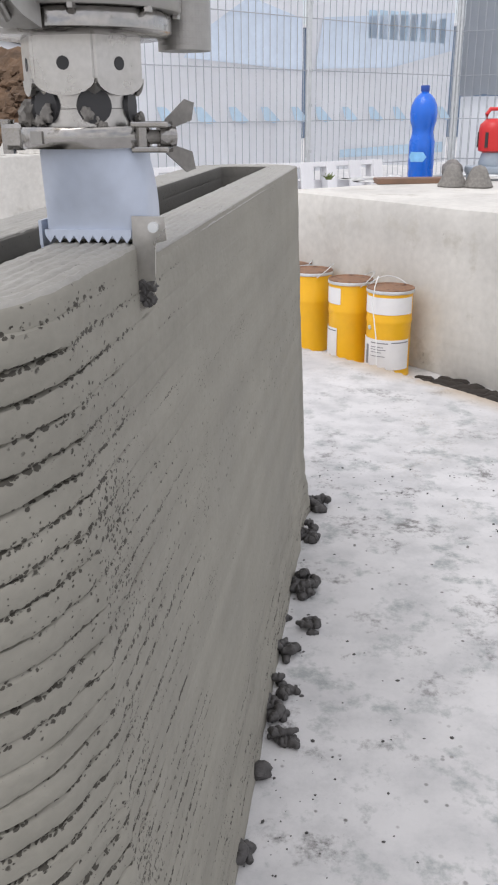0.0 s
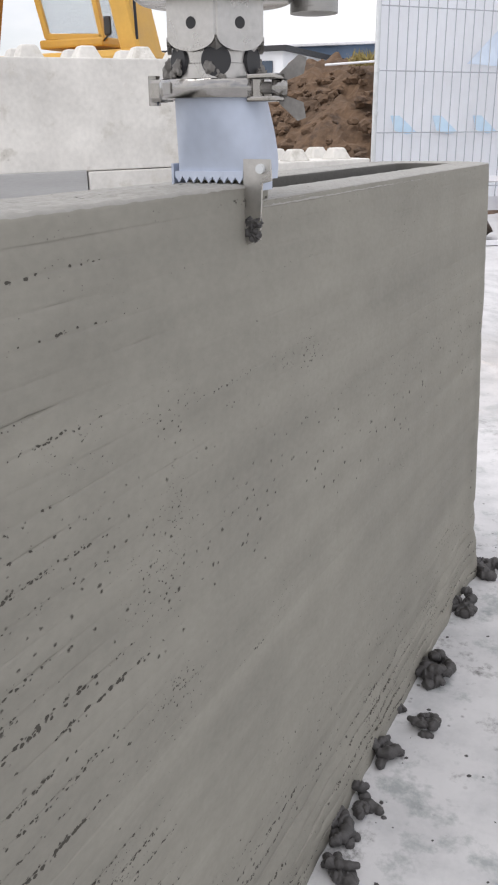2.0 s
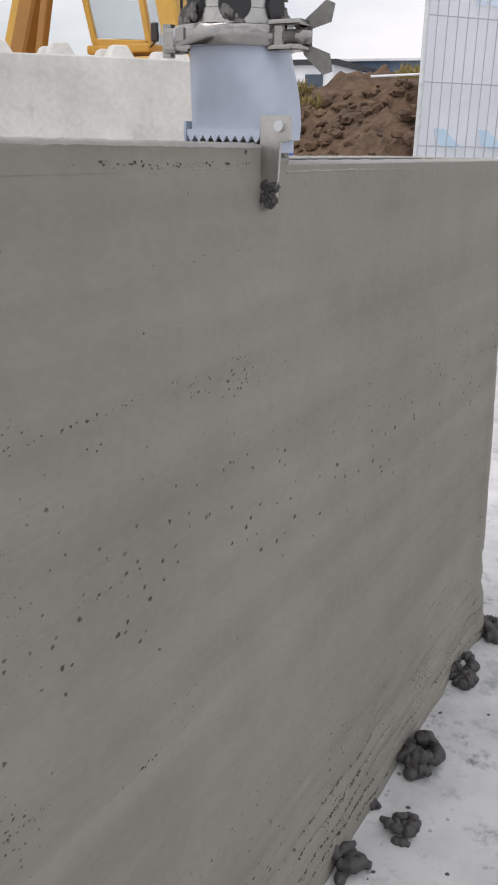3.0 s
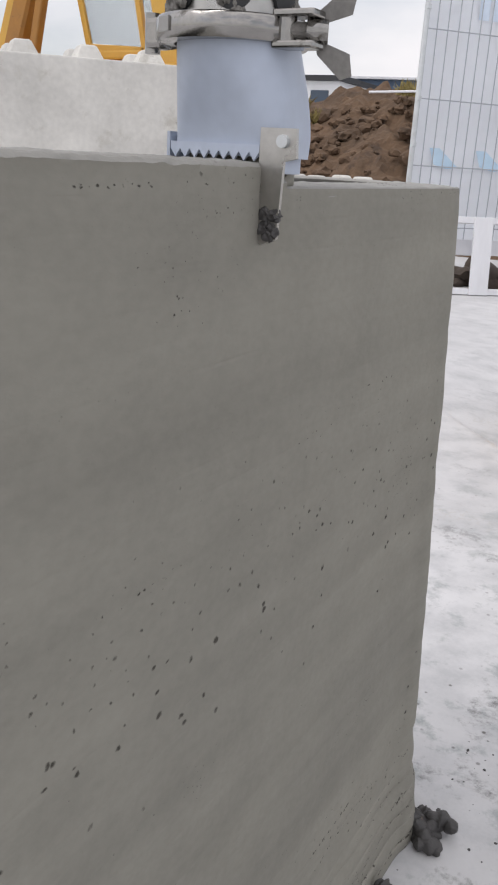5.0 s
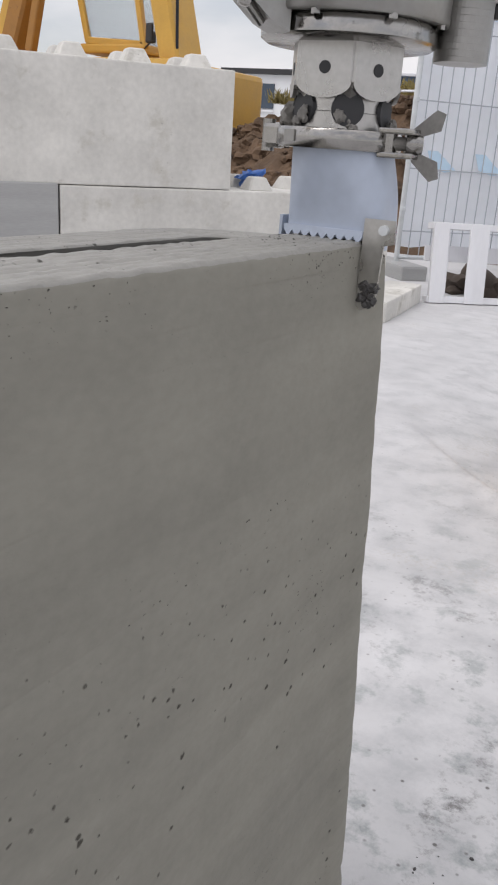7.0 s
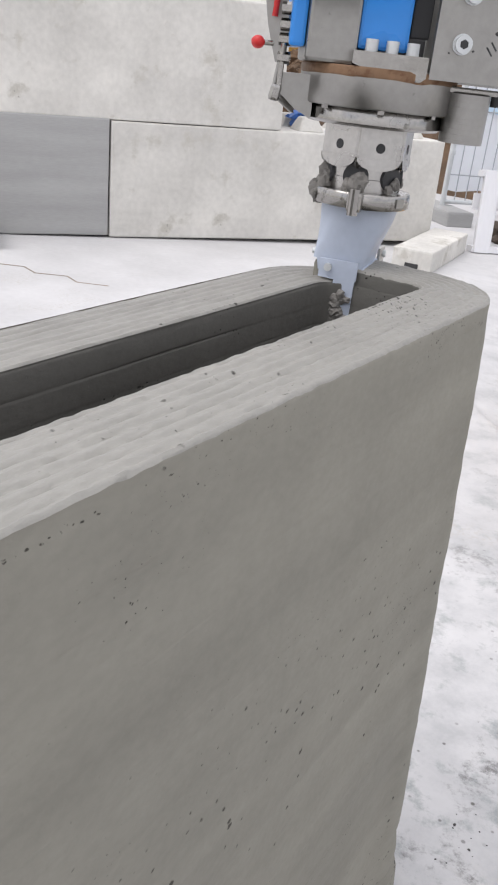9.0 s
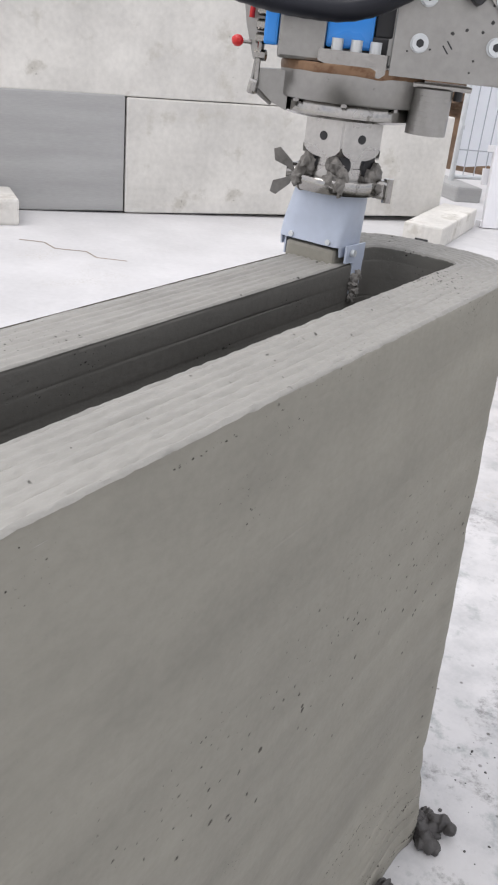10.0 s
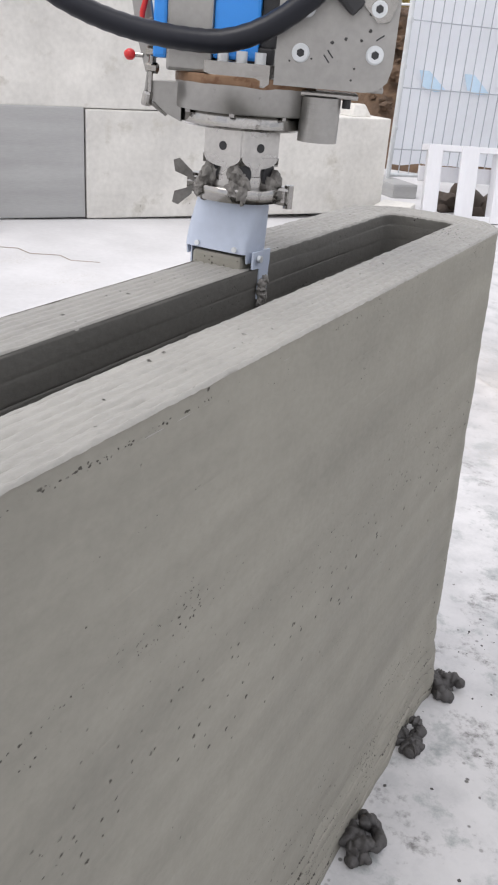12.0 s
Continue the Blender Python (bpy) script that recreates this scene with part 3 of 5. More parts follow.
wall_part("outer_face", skin(closer(rounded_path(**OUT, step=0.011), 0.80, 3), 1), "layered outside face with pits and smears")
wall_part("inner_face", skin(rounded_path(**INN, step=0.02), -1), "inside face coloured dark for the shade in the hollow", M_PRINT_SHADE)
CENTRE = rounded_path(**CEN, step=0.0125)
CENTRE_N = normals_of(CENTRE)
wall_part("top_layer", strip(CENTRE, CENTRE_N, 0.0594, TOP + 0.0016, 0.006, True, 0.8), "raked top of the last full layer", M_PRINT_TOP_LIT)

# the layer being laid, cut where the nozzle stands at the clip's start
LEN = [0.0]
for a, b in zip(CENTRE, CENTRE[1:]):
    LEN.append(LEN[-1] + (b - a).length)


def along(s):
    """The point and outward normal of the track's centre line, s metres from the middle of the near end."""
    i = max(k for k in range(len(LEN)) if LEN[k] <= s)
    j = min(i + 1, len(LEN) - 1)
    f = 0 if j == i else (s - LEN[i]) / (LEN[j] - LEN[i])
    return CENTRE[i].lerp(CENTRE[j], f), CENTRE_N[i].lerp(CENTRE_N[j], f).normalized()


def s_of(x_side, y):
    """Distance along the track to the place y on the side of positive or negative x."""
    ks = [k for k in range(len(CENTRE)) if (CENTRE[k].x > -0.107) == x_side and 0.55 < CENTRE[k].y < 1.9]
    return LEN[min(ks, key=lambda k: abs(CENTRE[k].y - y))] + (0 if not x_side else y - CENTRE[min(ks, key=lambda k: abs(CENTRE[k].y - y))].y)


S_START = s_of(True, 0.70)
S_END = s_of(False, 1.46)


def band(s0, s1):
    n = max(2, round((s1 - s0) / 0.0042) + 1)
    qs = [along(s0 + (s1 - s0) * k / (n - 1)) for k in range(n)]
    return strip([q[0] for q in qs], [q[1] for q in qs], 0.0612, TOP + LAYER, 0.0175)


wall_part("fresh_layer", band(0.0, S_START), "raked fresh layer behind the nozzle", M_PRINT_TOP_LIT)
PIECES = []
n_pieces = 80
for k in range(n_pieces):
    s0, s1 = S_START + (S_END - S_START) * k / n_pieces, S_START + (S_END - S_START) * (k + 1) / n_pieces
    PIECES.append(((s0 + s1) / 2, wall_part("layer_piece", band(s0, s1 + 0.0004), "", M_PRINT_TOP_LIT)))

# ---- mortar clumps along the foot ----
CLUMPS = [(0.066, 1.975, 0.036, 7), (0.062, 1.82, 0.038, 7), (0.070, 1.605, 0.040, 8), (0.045, 1.495, 0.018, 3), (0.098, 1.478, 0.025, 4), (0.060, 1.40, 0.030, 5),
          (0.064, 1.285, 0.026, 4), (0.060, 1.225, 0.027, 5), (0.080, 1.175, 0.026, 5), (0.058, 1.10, 0.019, 1), (0.046, 1.065, 0.009, 2), (0.054, 0.955, 0.027, 5)]
rng = random.Random(4)


def worm(r, length, seed, r2):
    """A squeezed-out curl of mortar: a bent, uneven sausage lying on the ground."""
    bm = bmesh.new()
    turn, bend = r2.random() * 6.28, (r2.random() - 0.5) * 5.5
    pts, rads, p, a = [], [], Vector((0, 0, 0)), turn
    k_n = 12
    for k in range(k_n + 1):
        t = k / k_n
        pts.append(p.copy())
        rads.append(r * max(0.12, math.sin(math.pi * min(max(t * 0.94 + 0.03, 0), 1)) ** 0.38) * (1 + 0.14 * math.sin(t * 17 + seed)))
        a += bend / k_n
        p += Vector((math.cos(a), math.sin(a), 0.10 * math.sin(t * 6 + seed))) * (length / k_n)
    mid = sum(pts, Vector()) / len(pts)
    rings = []
    for k, (c, q) in enumerate(zip(pts, rads)):
        d = (pts[min(k + 1, k_n)] - pts[max(k - 1, 0)]).normalized()
        u = d.cross(Vector((0, 0, 1))).normalized()
        w = u.cross(d)
        ring = []
        for i in range(12):
            o = 2 * math.pi * i / 12
            dirn = math.cos(o) * u + math.sin(o) * w
            e = 1 + 0.30 * noise.noise((c + dirn * q) * 75 + Vector((seed, 0, 0))) + 0.16 * noise.noise((c + dirn * q) * 210 + Vector((0, seed, 0)))
            ring.append(bm.verts.new(c - mid + dirn * q * e + Vector((0, 0, r * 0.8))))
        rings.append(ring)
    for x, y in zip(rings, rings[1:]):
        for i in range(12):
            bm.faces.new((x[i], x[(i + 1) % 12], y[(i + 1) % 12], y[i]))
    bm.faces.new(rings[0][::-1])
    bm.faces.new(rings[-1])
    bmesh.ops.recalc_face_normals(bm, faces=bm.faces[:])
    return bm


for i, (x, y, r, n) in enumerate(CLUMPS):
    e = thing("mortar_clump", x - 0.021, y, -0.001, label="clump of dark squeezed-out mortar curls on the slab" if n > 1 else "round blob of dark mortar on the slab", category="mortar clump",
              group="clumps at the wall's foot")
    for k in range(n + 4 if n > 1 else 1):
        a = rng.random() * 6.28
        if n == 1:
            part("lobe", lump(bmesh.new(), (0, 0, r * 0.55), r * 0.85, i * 9, 3, 0.30, (1, 0.9, 0.8), 20), M_CLUMP, e, smooth=True)
            continue
        d = r * (0.15 + 0.80 * rng.random())
        q = min(r * (0.21 + 0.12 * rng.random()), 0.0105)
        bm = worm(q, q * (2.2 + 3.2 * rng.random()), i * 9 + k, rng)
        part("lobe", shifted(bm, (d * math.cos(a) * 0.7, d * math.sin(a), 0.5 * r * rng.random() if k > 3 else 0)), M_CLUMP, e, smooth=True)

# crumbs and drips round the clumps
bm = bmesh.new()
for k in range(260):
    y = 0.75 + 1.5 * rng.random()
    x = 0.035 + 0.05 * rng.random() + 0.42 * rng.random() ** 3
    r = 0.0010 + 0.0032 * rng.random() ** 3
    lump(bm, (x, y, r * 0.4), r, k, 1, 0.5, (1, 0.8, 0.6), 90 * rng.random())
crumbs = part("mortar_crumbs", bm, M_CLUMP, smooth=True)
tagged(crumbs, "small dark mortar crumbs scattered on the slab", "mortar crumbs", kind="stuff")

# ---- concrete blocks ----
BA, BD, BN = Vector((-3.325, 4.229, 0)), Vector((0.572, 0.820, 0)), Vector((0.820, -0.572, 0))
BYAW = math.degrees(math.atan2(0.820, 0.572))


def lego_block(name, length, deep, high, studs, material, label, bev=0.009, first=0):
    e = thing(name, 0, 0, 0, label=label, category="concrete block", group="stacked concrete blocks")
    bm = box((length / 2, deep / 2, high / 2), (length, deep, high), bev=bev)
    bmesh.ops.subdivide_edges(bm, edges=[ed for ed in bm.edges if ed.calc_length() > 0.25], cuts=5, use_grid_fill=True)
    for v in bm.verts:
        v.co += 0.0035 * Vector((noise.noise(v.co * 3), noise.noise(v.co * 3 + Vector((9, 0, 0))), noise.noise(v.co * 3 + Vector((0, 9, 0)))))
    part("body", bm, material, e, smooth=False)
    for k in range(first, studs):
        sx = length * (k + 0.5) / studs
        for row in (0.28, 0.72):
            bm = bmesh.new()
            cy(bm, (sx, deep * row, high - 0.005), (sx, deep * row, high + 0.075), 0.115, 0.062, n=4)
            bmesh.ops.rotate(bm, verts=bm.verts[:], cent=(sx, deep * row, high), matrix=Matrix.Rotation(radians(45), 3, "Z"))
            bmesh.ops.bevel(bm, geom=bm.edges[:], offset=0.008, segments=1, affect="EDGES")
            part("stud", bm, material, e)
    return e


def put_block(e, s, z, off=0.0):
    p = BA + BD * s - BN * off
    e.matrix_basis = pose(p.x, p.y, z, 0, -0.9, BYAW)


put_block(lego_block("concrete_block", 2.05, 0.62, 0.60, 6, M_BLOCK, "pale cast concrete block with studs at the bottom of the stack", first=3), 0.628, 0.004)
put_block(lego_block("concrete_block", 2.05, 0.62, 0.60, 0, M_BLOCK_GREY, "darker weathered grey concrete block at the bottom of the stack"), -1.43, -0.02)
put_block(lego_block("concrete_block", 2.05, 0.62, 0.60, 0, M_BLOCK, "pale cast concrete block at the bottom of the stack"), -3.488, -0.045)
put_block(lego_block("concrete_block", 2.07, 0.62, 0.62, 6, M_BLOCK, "pale upper concrete block with pointed studs on top"), -0.49, 0.590, 0.004)
put_block(lego_block("concrete_block", 2.07, 0.62, 0.62, 6, M_BLOCK, "pale upper concrete block with pointed studs on top"), -2.568, 0.556, 0.004)

low = tagged(lego_block("low_concrete_slab", 0.88, 0.225, 0.12, 0, M_BLOCK, "low weathered concrete slab lying before the stack", 0.012), group="loose concrete slabs")
low.matrix_basis = pose(-1.453, 5.65, -0.002, 0, 0, 98)
part("lifting_slot", box((0.0, 0.11, 0.028), (0.012, 0.075, 0.03), bev=0.003), M_DARK, low, "dark lifting slot")
stub = tagged(lego_block("broken_concrete_piece", 0.5, 0.34, 0.13, 0, M_BLOCK, "grey concrete offcut lying on the slab near the stack", 0.015), group="loose concrete slabs")
stub.matrix_basis = pose(-3.30, 3.62, -0.002, 0, 0, 56)

# the block that carries the bottle, behind the drums
RB = thing("table_block", 0.59, 3.19, -0.075, 135.0, "big pale concrete block used as a table behind the drums", "concrete block")
bm = box((0.06, -0.70, 0.315), (2.3, 1.40, 0.63), bev=0.03)
bmesh.ops.subdivide_edges(bm, edges=[ed for ed in bm.edges if ed.calc_length() > 0.25], cuts=6, use_grid_fill=True)
for v in bm.verts:
    v.co += 0.006 * Vector((noise.noise(v.co * 3), noise.noise(v.co * 3 + Vector((9, 0, 0))), noise.noise(v.co * 3 + Vector((0, 9, 0)))))
part("body", bm, M_BLOCK, RB, smooth=True)

# black clods: dirt in the gap, coloured dark for its shade as well
bm = bmesh.new()
for k in range(150):
    lump(bm, (-1.05 + 1.30 * rng.random(), 0.02 + 0.13 * rng.random(), 0.004), 0.02 + 0.022 * rng.random(), k, 2, 0.4, (1.5, 1, 0.45), 90 * rng.random())
gap_soil = part("gap_soil", bm, mat("black dirt with gap shade", (0.028, 0.023, 0.019), 0.9, var=0.4, scale=20, fine=90, bump=0.5), smooth=True)
gap_soil.matrix_basis = RB.matrix_basis
tagged(gap_soil, "black dirt, darkened for the gap's shade, along the foot of the concrete block", "dirt", kind="stuff")

# ---- drums ----
def drum(x, y, rz, label):
    e = thing("paint_drum", x, y, -0.073, rz, label, "drum", "drums by the block")
    r, h = 0.086, 0.33
    part("body", lathe([(r * 0.96, 0), (r * 0.99, 0.004), (r * 0.985, 0.012), (r * 0.965, 0.02), (r * 0.97, 0.20), (r * 0.985, 0.206), (r, 0.212), (r * 1.0, 0.22),
                        (r * 0.985, 0.226), (r * 0.985, h - 0.012), (r * 1.02, h - 0.010), (r * 1.03, h - 0.004), (r * 1.02, h)], 40), M_YELLOW, e, "yellow lacquered body", True)
    lid = part("lid", lathe([(r * 1.01, h - 0.001), (r * 1.035, h + 0.001), (r * 1.03, h + 0.006), (r * 0.97, h + 0.0065), (r * 0.94, h - 0.004 + 0.006), (0.001, h + 0.003)], 40), M_LID, e,
               "rusty brown lid", True)
    ring = part("clamp_ring", lathe([(r * 1.035, h - 0.010), (r * 1.05, h - 0.006), (r * 1.05, h - 0.001), (r * 1.035, h + 0.002)], 40, close=False), M_ZINC, e, smooth=True)

    def wrap(z0, z1, a0, a1, off, material, name, parent, label=""):
        bm = bmesh.new()
        n = 14
        cols = []
        for k in range(n + 1):
            a = radians(a0 + (a1 - a0) * k / n)
            cols.append([bm.verts.new(((r + o) * math.cos(a), (r + o) * math.sin(a), z)) for o, z in ((off, z0), (off, z1), (off - 0.001, z1), (off - 0.001, z0))])
        for p, q in zip(cols, cols[1:]):
            for i in range(4):
                bm.faces.new((p[i], q[i], q[(i + 1) % 4], p[(i + 1) % 4]))
        bm.faces.new(cols[0])
        bm.faces.new(cols[-1][::-1])
        bmesh.ops.recalc_face_normals(bm, faces=bm.faces[:])
        return part(name, bm, material, parent, label, True)

    wrap(0.245, h - 0.022, 150, 330, 0.0008, M_LABEL, "upper_label", e, "white paper band")
    low_label = wrap(0.035, 0.150, 165, 322, 0.0006, M_LABEL, "lower_label", e, "white paper label with grey print")
    for k, (a0, a1, z0, z1) in enumerate(((196, 206, 0.05, 0.125), (215, 262, 0.135, 0.139), (215, 250, 0.120, 0.1225), (215, 257, 0.110, 0.1125), (215, 245, 0.100, 0.1025), (270, 318, 0.138, 0.142),
                                          (215, 255, 0.085, 0.0875))):
        wrap(z0, z1, a0, a1, 0.0012, M_INK, "print_bar", low_label)
    bm = bmesh.new()
    pts = [(r * 1.05 * math.cos(radians(a)), r * 1.05 * math.sin(radians(a)), h - 0.015 + 0.045 * math.sin(radians((a - 20) * 180 / 140))) for a in range(20, 161, 10)]
    part("handle", tube(pts, 0.0018, 8, bm), M_ZINC, e, "thin wire bail", True)
    bm = lathe([(0.002, 0), (0.009, 0.001), (0.009, 0.004), (0.004, 0.006)], 14)
    bmesh.ops.transform(bm, matrix=pose(r * 0.97 * math.cos(radians(205)), r * 0.97 * math.sin(radians(205)), 0.19, 0, 90, 205), verts=bm.verts[:])
    part("bail_ear", bm, M_ZINC, e, smooth=True)
    return e


drum(0.220, 3.375, 8, "yellow lacquered steel drum with a white label and rusty lid")
drum(0.066, 3.535, -84, "yellow lacquered steel drum with a rusty lid beside the block")
drum(-0.104, 3.725, -92, "yellow lacquered steel drum with a white label by the block")
drum(-0.195, 3.93, -80, "yellow lacquered steel drum at the end of the row")

# strap hanging from a drum
strap = part("plastic_strap", tube([(0.172, 3.30, 0.315), (0.162, 3.28, 0.28), (0.155, 3.28, 0.22), (0.165, 3.275, 0.15), (0.175, 3.27, 0.08), (0.18, 3.26, -0.02)], 0.0022, 6), M_PAPER, smooth=True)
tagged(strap, "thin white plastic strap hanging over the drums", "strap")

# ---- on the table block ----
TB = 0.555
bottle = thing("water_bottle", 0.33, 4.03, TB, 20, "blue plastic water bottle standing on the concrete block", "bottle")
k = 0.98
prof = [(0.038, 0.0), (0.052, 0.004), (0.055, 0.02), (0.054, 0.05), (0.0555, 0.06), (0.054, 0.12), (0.055, 0.155), (0.049, 0.175), (0.045, 0.195), (0.048, 0.215), (0.056, 0.24), (0.058, 0.27),
        (0.055, 0.30), (0.044, 0.325), (0.030, 0.343), (0.0165, 0.352), (0.0155, 0.36)]
part("body", lathe(prof, 36), M_BOTTLE, bottle, smooth=True)
part("cap", lathe([(0.0185, 0.357), (0.019, 0.362), (0.019, 0.378), (0.0165, 0.381)], 28), mat("dark blue cap plastic", (0.006, 0.05, 0.28), 0.35, bump=0.0), bottle, "dark blue screw cap", True)
bm = bmesh.new()
rows_l = []
for z in (0.075, 0.095, 0.115):
    wdt = 46 if z == 0.095 else 30
    rows_l.append([bm.verts.new((0.0562 * math.cos(radians(225 + a)), 0.0562 * math.sin(radians(225 + a)), z)) for a in np.linspace(-wdt, wdt, 12)])
for a, b in zip(rows_l, rows_l[1:]):
    for i in range(11):
        bm.faces.new((a[i], a[i + 1], b[i + 1], b[i]))
part("label", bm, M_BOTTLE_L, bottle, "pale blue label", True)

board = part("plywood_offcut", box((0, 0, 0.011), (0.34, 0.09, 0.022), bev=0.002), M_PLY)
board.matrix_basis = pose(0.305, 3.80, TB + 0.001, 0, 0, 12)
tagged(board, "brown plywood offcut lying on the concrete block", "board")
bm = bmesh.new()
gv = [[bm.verts.new((0.30 * (i / 12 - 0.5), 0.26 * (j / 10 - 0.5), 0.006 + 0.016 * max(0, noise.noise(Vector((i * 0.4, j * 0.4, 2)))))) for i in range(13)] for j in range(11)]
for a, b in zip(gv, gv[1:]):
    for i in range(12):
        bm.faces.new((a[i], a[i + 1], b[i + 1], b[i]))
bmesh.ops.solidify(bm, geom=bm.faces[:], thickness=0.0015)
paper = part("plastic_sheet", bm, M_PAPER, smooth=True)
paper.matrix_basis = pose(0.15, 3.93, TB, 0, 0, 25)
tagged(paper, "crumpled white plastic sheet on the concrete block", "plastic sheet")
bm = bmesh.new()
for k in range(16):
    a, r2 = rng.random() * 360, 0.02 + 0.02 * rng.random()
    m = pose(0.008 * math.cos(a), 0.008 * math.sin(a), 0.004, rng.random() * 50, 0, a)
    pts = [m @ Vector(p) for p in ((-0.006, 0, 0), (0.006, 0, 0), (0.004, r2 * 0.7, 0.010), (0, r2, 0.012), (-0.004, r2 * 0.7, 0.010))]
    bm.faces.new([bm.verts.new(p) for p in pts])
weed = part("weed_tuft", bm, M_LEAF)
weed.location = (-0.055, 3.92, TB + 0.001)
tagged(weed, "small green weed tuft on the concrete block", "weed")


def grey_cone(x, y, s, seed):
    bm = lathe([(0.042 * s, 0), (0.046 * s, 0.006), (0.036 * s, 0.03 * s), (0.026 * s, 0.052 * s), (0.019 * s, 0.064 * s), (0.004, 0.07 * s)], 24)
    for v in bm.verts:
        v.co += 0.006 * Vector((noise.noise(v.co * 40 + Vector((seed, 0, 0))), noise.noise(v.co * 40 + Vector((0, seed, 0))), 0))
    ob = part("mortar_sample", bm, M_MUD, smooth=True)
    ob.location = (x, y, TB - 0.001)
    return tagged(ob, "dried grey mortar sample cone on the concrete block", "mortar sample", "mortar samples on the block")


grey_cone(0.435, 3.62, 1.25, 3)
grey_cone(0.53, 3.60, 1.2, 8)
ball = part("mortar_ball", lump(bmesh.new(), (0, 0, 0.042), 0.046, 5, 3, 0.25, (1, 1, 0.9)), M_MUD, smooth=True)
ball.location = (0.46, 3.98, TB - 0.002)
tagged(ball, "grey lump of dried mortar on the concrete block", "mortar lump")

tool = thing("red_power_tool", 0.61, 3.95, TB, 10, "red and grey power tool standing on the concrete block", "power tool")
part("base", box((0.0, 0, 0.045), (0.19, 0.13, 0.03), bev=0.008), M_TOOL, tool, "grey-blue cast base")
for sx in (-0.07, 0.07):
    part("foot", box((sx, 0, 0.015), (0.035, 0.11, 0.03), bev=0.005), M_TOOL, tool)
part("gearbox", lathe([(0.05, 0.06), (0.052, 0.075), (0.045, 0.10), (0.04, 0.115)], 24), M_TOOL, tool, smooth=True)
part("motor_housing", lathe([(0.041, 0.115), (0.058, 0.122), (0.060, 0.20), (0.056, 0.225), (0.035, 0.245), (0.01, 0.248)], 28), M_RED, tool, "red ribbed housing", True)
part("handle", tube([(-0.03, 0, 0.235), (-0.034, 0, 0.265), (-0.02, 0, 0.285), (0.02, 0, 0.285), (0.034, 0, 0.265), (0.03, 0, 0.235)], 0.008, 10), M_RED, tool, smooth=True)
for a in range(6):
    bm = box((0.060 * math.cos(a), 0.060 * math.sin(a), 0.165), (0.006, 0.012, 0.06), (0, 0, math.degrees(a)))
    part("vent_slot", bm, M_DARK, tool)

# everything on the block is laid out from the front corner and pushed back together
for ob in (bottle, board, paper, weed, ball, tool, *[o for o in scene.objects if o.name.startswith("mortar_sample")]):
    ob.location = (0.167 + (ob.location.x - 0.167) * 1.18, 0.169 + (ob.location.y - 0.169) * 1.18, ob.location.z)
    ob.scale = (1.15, 1.15, 1.15)

# ---- fence with banner ----
FX, FY, FA = -2.215, 7.66, 50.0
FC, FS = math.cos(radians(FA)), math.sin(radians(FA))


def fence_panel(u, length, x, y, ang, sheet_mat, z0, z1, label, marks):
    e = thing("fence_panel", x + u * math.cos(radians(ang)), y + u * math.sin(radians(ang)), 0, ang, label, "fence", "mesh fence panels")
    for px in (0.0, length - 0.03):
        part("post", cyl((px, 0, 0.02), (px, 0, 2.35), 0.021, n=14), M_ZINC, e, smooth=True)
        part("foot", box((px, 0, 0.05), (0.22, 0.62, 0.12), bev=0.02), M_BLOCK_GREY, e)
    for z in (0.14, 2.3):
        part("rail", cyl((0, 0, z), (length - 0.03, 0, z), 0.017, n=12), M_ZINC, e, smooth=True)
    vw = mesh_of("wire", cyl((0, 0, 0.14), (0, 0, 2.3), 0.0042, n=6), M_WIRE)
    n = int(length / 0.09)
    for k in range(1, n):
        share("wire", vw, e, Matrix.Translation((k * length / n, -0.006, 0)))
    hw = mesh_of("cross_wire", cyl((0, 0, 0), (length - 0.03, 0, 0), 0.0045, n=6), M_WIRE)
    for z in (0.34, 0.80, 1.28, 1.76, 2.24):
        share("cross_wire", hw, e, Matrix.Translation((0, -0.012, z)))
    for z in (0.5, 0.95, 1.28, 1.9):
        part("clip", box((0.0, -0.024, z), (0.03, 0.016, 0.03), bev=0.003), M_ZINC, e)
    banner = thing("banner", x + u * math.cos(radians(ang)), y + u * math.sin(radians(ang)), 0, ang, "white banner cloth with pale blue print tied behind the fence wires"
                   if sheet_mat is M_SHEET else "grey and white banner cloth tied behind the fence wires", "banner", "banners on the fence")
    bm = bmesh.new()
    nx, nz = int(length / 0.1), int((z1 - z0) / 0.1)
    g = [[bm.verts.new((0.03 + (length - 0.1) * i / nx, 0.035 + 0.012 * noise.noise(Vector((u * 3 + i * 0.27, j * 0.2, 5))),
                        z0 + (z1 - z0) * j / nz - (0.02 * noise.noise(Vector((i * 0.5, 0, u))) if j == 0 else 0))) for i in range(nx + 1)] for j in range(nz + 1)]
    for a, b in zip(g, g[1:]):
        for i in range(nx):
            bm.faces.new((a[i], a[i + 1], b[i + 1], b[i]))
    bmesh.ops.solidify(bm, geom=bm.faces[:], thickness=-0.002)
    part("cloth", bm, sheet_mat, banner, smooth=True)
    for outline, material in marks:
        part("print_mark", prism(outline, 0.002, m=Matrix.Translation((0, 0.014, 0))), material, banner)
    return e


def arrows(x0, n, z, pitch=0.42):
    return [([(x0 + pitch * k, z + 0.075), (x0 + pitch * k + 0.09, z + 0.075), (x0 + pitch * k + 0.27, z - 0.06), (x0 + pitch * k + 0.17, z - 0.075), (x0 + pitch * k + 0.05, z - 0.045)], M_PRINT_BLUE)
            for k in range(n)]


